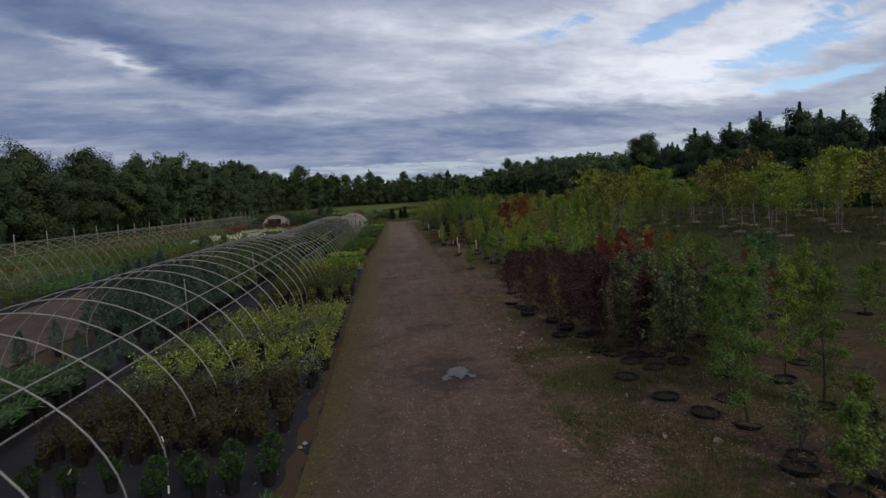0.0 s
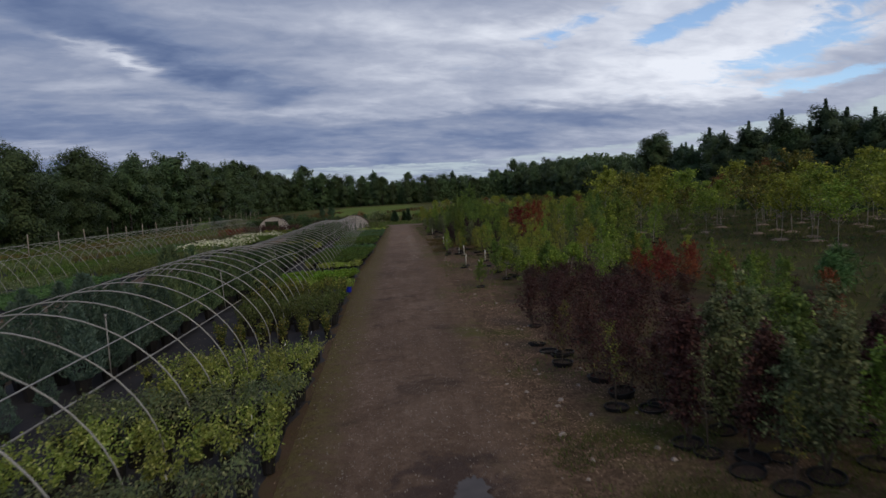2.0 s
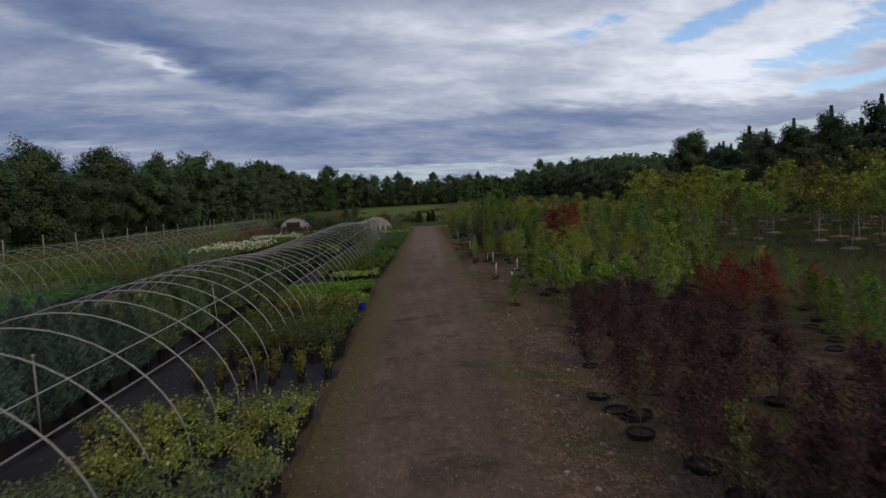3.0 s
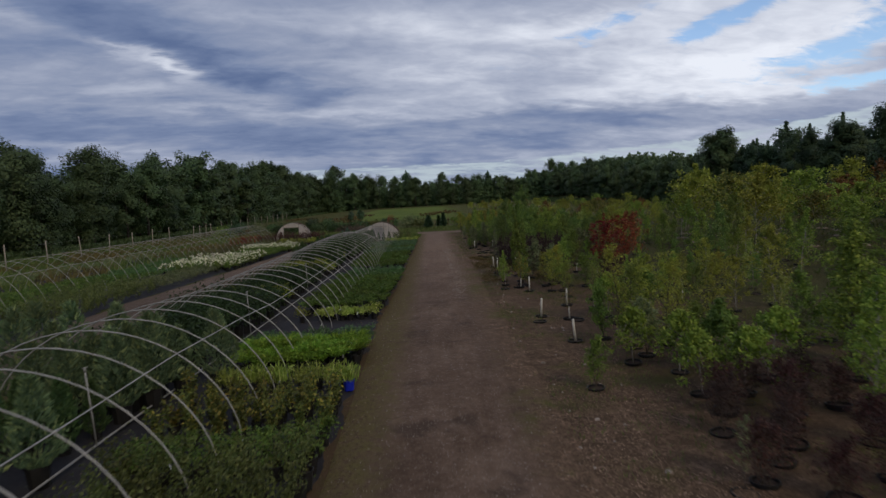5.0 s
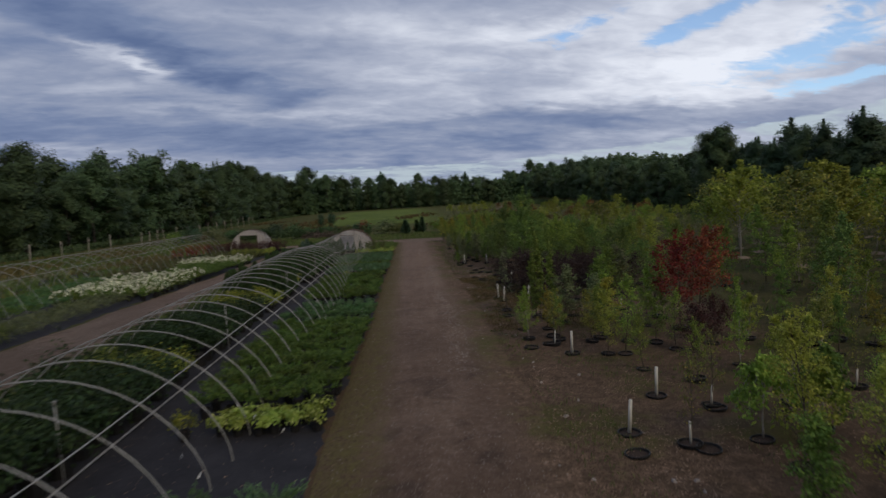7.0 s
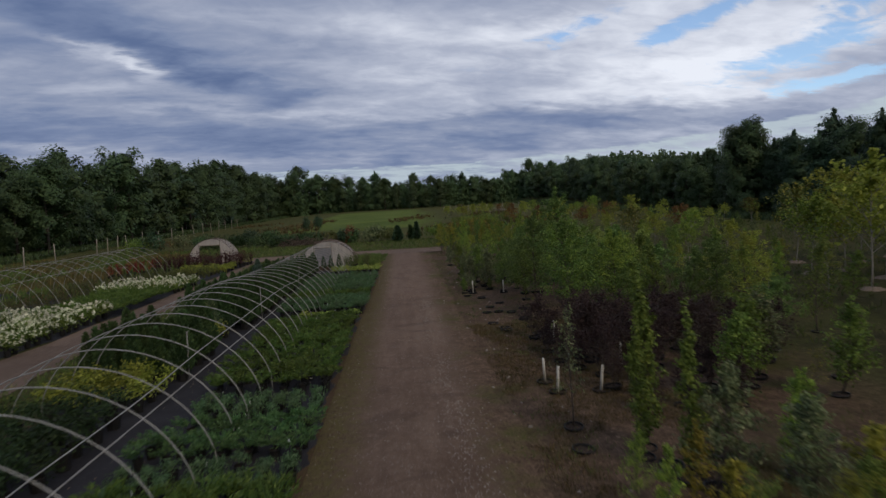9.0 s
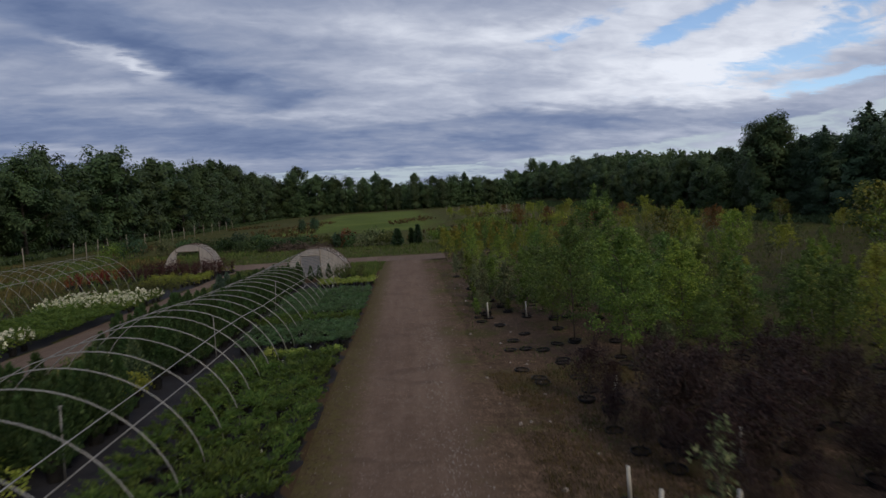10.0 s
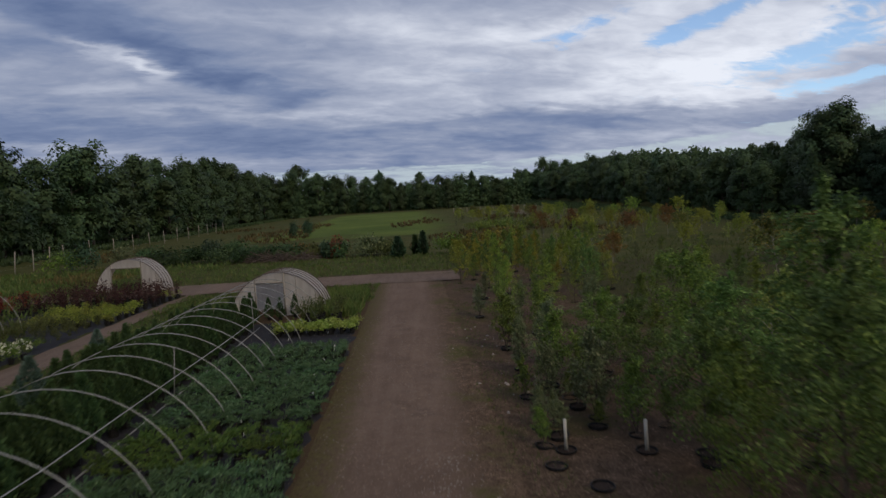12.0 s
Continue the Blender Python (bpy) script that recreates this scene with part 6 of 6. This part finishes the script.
brush_pile(-12.5, 115.2, 1.9, 0.9, 1, BRUSH, "heap of grey cut branches beyond the cross lane")
brush_pile(-14.8, 116.2, 1.7, 1.0, 2, BRUSH, "heap of brown cut branches beyond the cross lane")
brush_pile(-10.2, 114.6, 1.3, 0.6, 3, BRUSH, "low heap of brown cut branches beyond the cross lane")
brush_pile(28.0, 205, 3.6, 1.4, 4, POST, "far heap of pale branches at the meadow edge")
rng = np.random.default_rng(19)
far_fence = thing("far_fence", "row of thin wooden posts at the far end of the meadow", "fence", at=(0, 0, 0))
for x in np.arange(14, 44, 2.0):
    child("post", stub_me, far_fence, at=pose(x + rng.normal(0, 0.2), 232 + 0.1 * x, lie(x, 232 + 0.1 * x) - 0.1, 0, rng.normal(0, 2), 0))


# ---- loose cover: grass, weeds, chips, stones ----
def tuft_field(name, label, mat, spots, L, W, per, seed, lean=0.5):
    rng = np.random.default_rng(seed)
    p = np.repeat(np.array([(x, y, lie(x, y)) for x, y in spots]), per, 0)
    p[:, :2] += rng.normal(0, 0.07, (len(p), 2)) * (1 + L)
    aim = rng.normal(0, lean, (len(p), 3)) + (0, 0, 1.0)
    aim[:, 2] = np.abs(aim[:, 2]) + 0.2
    ob = new(name, leaves_mesh(name, [leaf_arrays(rng, p, aim, L, W, 0.1)], mat))
    return tagged(ob, label, "grass", kind="stuff")


tuft_field("tunnel_weeds", "tall dark weeds beside the film tunnel", LEAF["grass"], scatter(900, -4.1, -1.9, 80.2, 88, 31), 0.55, 0.05, 5, 32, 0.35)
tuft_field("tunnel_weeds", "low weeds between the tunnel and the cross lane", LEAF["grass"], scatter(1600, -13.5, -1.4, 84.6, 91.8, 33), 0.22, 0.04, 4, 34)
tuft_field("lane_grass", "rough grass between the side lane and the conifer rows", LEAF["grass"], [(x, y) for x, y in scatter(5600, -13.2, -9.2, 22, 90, 35) if x > lane_verge(y) - 0.2], 0.16, 0.03, 4, 36)
patchy = lambda x, y: noise.noise(Vector((x * 0.55, y * 0.35, 6))) > 0.02
tuft_field("roadside_grass", "short patchy grass along the track", LEAF["grass"], scatter(16000, 2.4, 13, -2, 96, 1, patchy), 0.11, 0.013, 4, 2)
tuft_field("roadside_grass", "green grass patches beside the start of the track", LEAF["grass"], scatter(9000, 2.2, 6.5, 0, 9, 41, lambda x, y: noise.noise(Vector((x * 0.7, y * 0.5, 6))) > -0.02), 0.07, 0.010, 4, 42)
tuft_field("roadside_grass", "olive grass and weeds between the cut-back trees", LEAF["straw"], scatter(5200, 2.7, 6.4, 41.5, 56, 43, lambda x, y: noise.noise(Vector((x * 0.6, y * 0.35, 9))) > -0.22), 0.09, 0.013, 5, 44)
tuft_field("roadside_grass", "thin brown-green grass on the fabric edge", LEAF["straw"], [(mat_edge(y) + 0.9 * dx_ ** 1.8, y) for dx_, y in scatter(5200, 0.03, 0.95, -1, 80, 3)], 0.05, 0.008, 3, 4)
tuft_field("verge_grass", "green verge grass beyond the cross lane", LEAF["grass"], scatter(5200, -42, 16, 97.6, 114, 5), 0.32, 0.05, 3, 6)
tuft_field("meadow_weeds", "brown and green weeds on the western meadow", LEAF["straw"], scatter(5200, -48, -24.5, 22, 118, 7, lambda x, y: noise.noise(Vector((x * 0.12, y * 0.1, 2))) > 0.05), 0.6, 0.09, 4, 8)
tuft_field("meadow_weeds", "green weeds on the western meadow", LEAF["grass"], scatter(6500, -50, -17.8, 14, 118, 9, lambda x, y: noise.noise(Vector((x * 0.12, y * 0.1, 2))) < 0.1), 0.5, 0.11, 5, 10)
tuft_field("meadow_brush", "rough brown and green cover on the far meadow", LEAF["straw"], scatter(2600, -48, 30, 118, 210, 16, lambda x, y: noise.noise(Vector((x * 0.06, y * 0.03, 7))) > 0.12), 0.7, 0.25, 4, 17)
tuft_field("orchard_grass", "rough grass under the ornamental trees", LEAF["grass"], scatter(7000, 12, 48, 8, 120, 11), 0.3, 0.05, 3, 12)
tuft_field("woodland_edge_brush", "dark undergrowth along the woods", LEAF["wood"], [(sx, y) for sx, y in scatter(2600, -58, -52, 34, 320, 13)] + scatter(2600, 49, 55, 60, 320, 14), 0.9, 0.35, 4, 15, 0.7)


def bits(name, label, category, spots, mat, lo, hi, flat, seed):
    """Loose small pieces lying on the ground, each an uneven six-sided lump or sliver."""
    rng = np.random.default_rng(seed)
    v, f = [], []
    for x, y, z in spots:
        s = rng.uniform(lo, hi)
        a = rng.uniform(0, 6.28)
        c, d = math.cos(a), math.sin(a)
        k = len(v)
        for px_, py_, pz_ in ((-1, -0.5, 0), (1, -0.45, 0), (0.9, 0.5, 0), (-0.9, 0.5, 0), (-0.6, -0.3, 1), (0.65, -0.25, 1), (0.5, 0.3, 1), (-0.55, 0.35, 1)):
            px_, py_ = px_ * s * rng.uniform(0.75, 1.2), py_ * s * rng.uniform(0.7, 1.3) * (0.55 if flat < 0.4 else 1.5)
            v.append((x + c * px_ - d * py_, y + d * px_ + c * py_, z + (pz_ - 0.25) * s * flat * rng.uniform(0.8, 1.2)))
        f += [(k + 4, k + 5, k + 6, k + 7), (k, k + 1, k + 5, k + 4), (k + 1, k + 2, k + 6, k + 5), (k + 2, k + 3, k + 7, k + 6), (k + 3, k, k + 4, k + 7)]
    return tagged(new(name, mesh_of(name, v, f, mat)), label, category, kind="stuff")


chip_spots = []
for n_, x0, x1, y0, y1, cut, sd in ((9000, 2.2, 4.6, 8, 23, -0.25, 20), (4500, 2.3, 6.2, 1, 8, 0.02, 27), (7500, 2.4, 6.0, 23, 37, -0.1, 28), (2600, 2.6, 7.0, 37, 50, 0.0, 29), (7500, 2.8, 8.5, 50, 66, -0.3, 30), (1800, 2.8, 6.0, 66, 80, 0.0, 31), (3500, 7.0, 12.0, 8, 40, 0.0, 35)):
    chip_spots += [(x, y, lie(x, y) + 0.012) for x, y in scatter(n_, x0, x1, y0, y1, sd, lambda x, y: noise.noise(Vector((x * 0.7, y * 0.4, 1))) > cut)]
bits("bark_chips", "pale bark and wood chips scattered beside the track", "wood chips", chip_spots, CHIP, 0.008, 0.022, 0.3, 21)
on_road = lambda x, y: road_height(x, y, (x - road_left(y)) / (road_right(y) - road_left(y)))
bits("gravel", "small pale stones lying on the dirt track", "gravel", [(x, y, on_road(x, y)) for x, y in scatter(7600, -1.6, 2.3, -1, 80, 22, lambda x, y: road_left(y) + 0.05 < x < road_right(y) - 0.05)], STONE, 0.005, 0.015, 0.7, 23)
ridge = lambda y: 1.25 + 0.12 * math.sin(y * 0.31) + 0.1 * noise.noise(Vector((2, y * 0.5, 3)))
rng = np.random.default_rng(92)
bits("gravel", "loose gravel heaped in a ridge between the wheel tracks", "gravel", [(x, y, on_road(x, y)) for x, y in ((ridge(y) + rng.normal(0, 0.26), y) for y in rng.uniform(37, 64, 1900)) if noise.noise(Vector((4, y * 0.6, 1))) > -0.25], STONE, 0.006, 0.022, 0.7, 26)
bits("bark_chips", "wood chips trodden into the end of the track", "wood chips", [(x, y, on_road(x, y)) for x, y in scatter(5200, -0.9, 2.5, 54, 76, 36, lambda x, y: noise.noise(Vector((x * 0.8, y * 0.4, 5))) > -0.05)], CHIP, 0.008, 0.026, 0.3, 37)
bits("litter", "dry leaves and crumbs of bark lying on the black fabric", "plant litter", [(x, y, lie(x, y) + 0.035) for x, y in scatter(3400, -6.0, -1.3, 1, 79, 38)], CHIP, 0.008, 0.024, 0.25, 39)
bits("stones", "pale fist-sized stones beside the track", "stones", [(x, y, lie(x, y) + 0.01) for x, y in scatter(150, 2.0, 4.4, 0, 80, 24)] + [(-1.45, 4.5, 0.02), (-1.4, 4.62, 0.02), (3.28, 9.72, 0.01), (3.0, 10.5, 0.01)], STONE, 0.025, 0.06, 0.7, 25)

# trunk guards standing in half-buried pots, and a few empty pots
rng = np.random.default_rng(91)
for x, y in ((3.78, 32.3), (5.09, 34.2), (4.32, 38.1), (4.05, 28.5), (3.8, 48.35), (3.9, 47.45), (4.95, 47.35), (6.2, 49.4), (3.75, 63.9), (5.19, 52.9), (6.14, 52.8), (7.36, 53.2), (5.29, 63.6)):
    root = thing("cut_back_tree", "leafless cut-back stem in a white guard in a sunken black pot", "young tree", "cut-back trees")
    root.matrix_basis = pose(x, y, lie(x, y), 0, 0, rng.uniform(0, 360))
    child("pot", POT_T, root, at=pose(0, 0, -0.24))
    child("trunk_guard", guard_me, root, at=pose(0, 0, 0.04, rng.normal(0, 3), rng.normal(0, 3), 0))
for x, y in ((4.0, 6.47), (4.41, 4.52), (4.21, 5.3), (4.55, 2.6), (3.47, 14.4), (3.76, 13.3), (3.97, 11.5), (4.31, 9.75), (4.52, 7.4), (3.6, 13.7), (3.6, 31.4), (4.81, 31.4), (5.92, 33.2), (3.34, 39.0), (3.97, 39.3), (6.26, 39.0), (3.5, 44.1), (4.8, 43.2), (5.8, 43.4), (10.8, 47.0),
             (3.7, 58.4), (4.0, 59.6), (4.7, 58.1), (5.9, 58.9), (4.9, 56.5), (4.9, 55.0), (4.9, 53.9), (5.9, 57.7), (5.3, 58.8), (3.6, 56.1), (3.9, 54.8), (4.2, 58.4), (5.0, 56.8), (3.37, 63.2), (3.97, 62.3), (4.6, 60.6), (3.9, 55.2), (6.6, 56.0), (-2.4, 87.1), (-2.75, 87.3)):
    tagged(new("sunken_pot", POT_T), "empty black nursery pot sunk in the ground", "plant pot", "empty pots").matrix_basis = pose(x, y, lie(x, y) - 0.243, rng.normal(0, 3), rng.normal(0, 3), 0)
for y in np.arange(3, 78, 0.85):
    x = mat_edge(y) - rng.uniform(0.3, 3.0)
    tagged(new("plant_tag", tag_me), "white plastic plant tag", "plant tag", "plant tags").matrix_basis = pose(x, y, lie(x, y) + 0.38, rng.normal(0, 25), rng.normal(0, 25), rng.uniform(0, 360))
for k in range(16):
    x, y = rng.uniform(-8.6, -6.6), rng.uniform(57, 68)
    tagged(new("plant_tag", tag_me), "white plastic plant tag", "plant tag", "plant tags").matrix_basis = pose(x, y, lie(x, y) + rng.uniform(0.7, 1.1), rng.normal(0, 25), rng.normal(0, 25), rng.uniform(0, 360))
tagged(new("marker_stake", Tubes().add([(0, 0, -0.05), (0.1, 0.05, 0.5)], 0.022).mesh("marker_stake", GUARD)), "short white marker stake leaning at the fabric edge", "stake").matrix_basis = pose(-2.05, 72.6, 0)
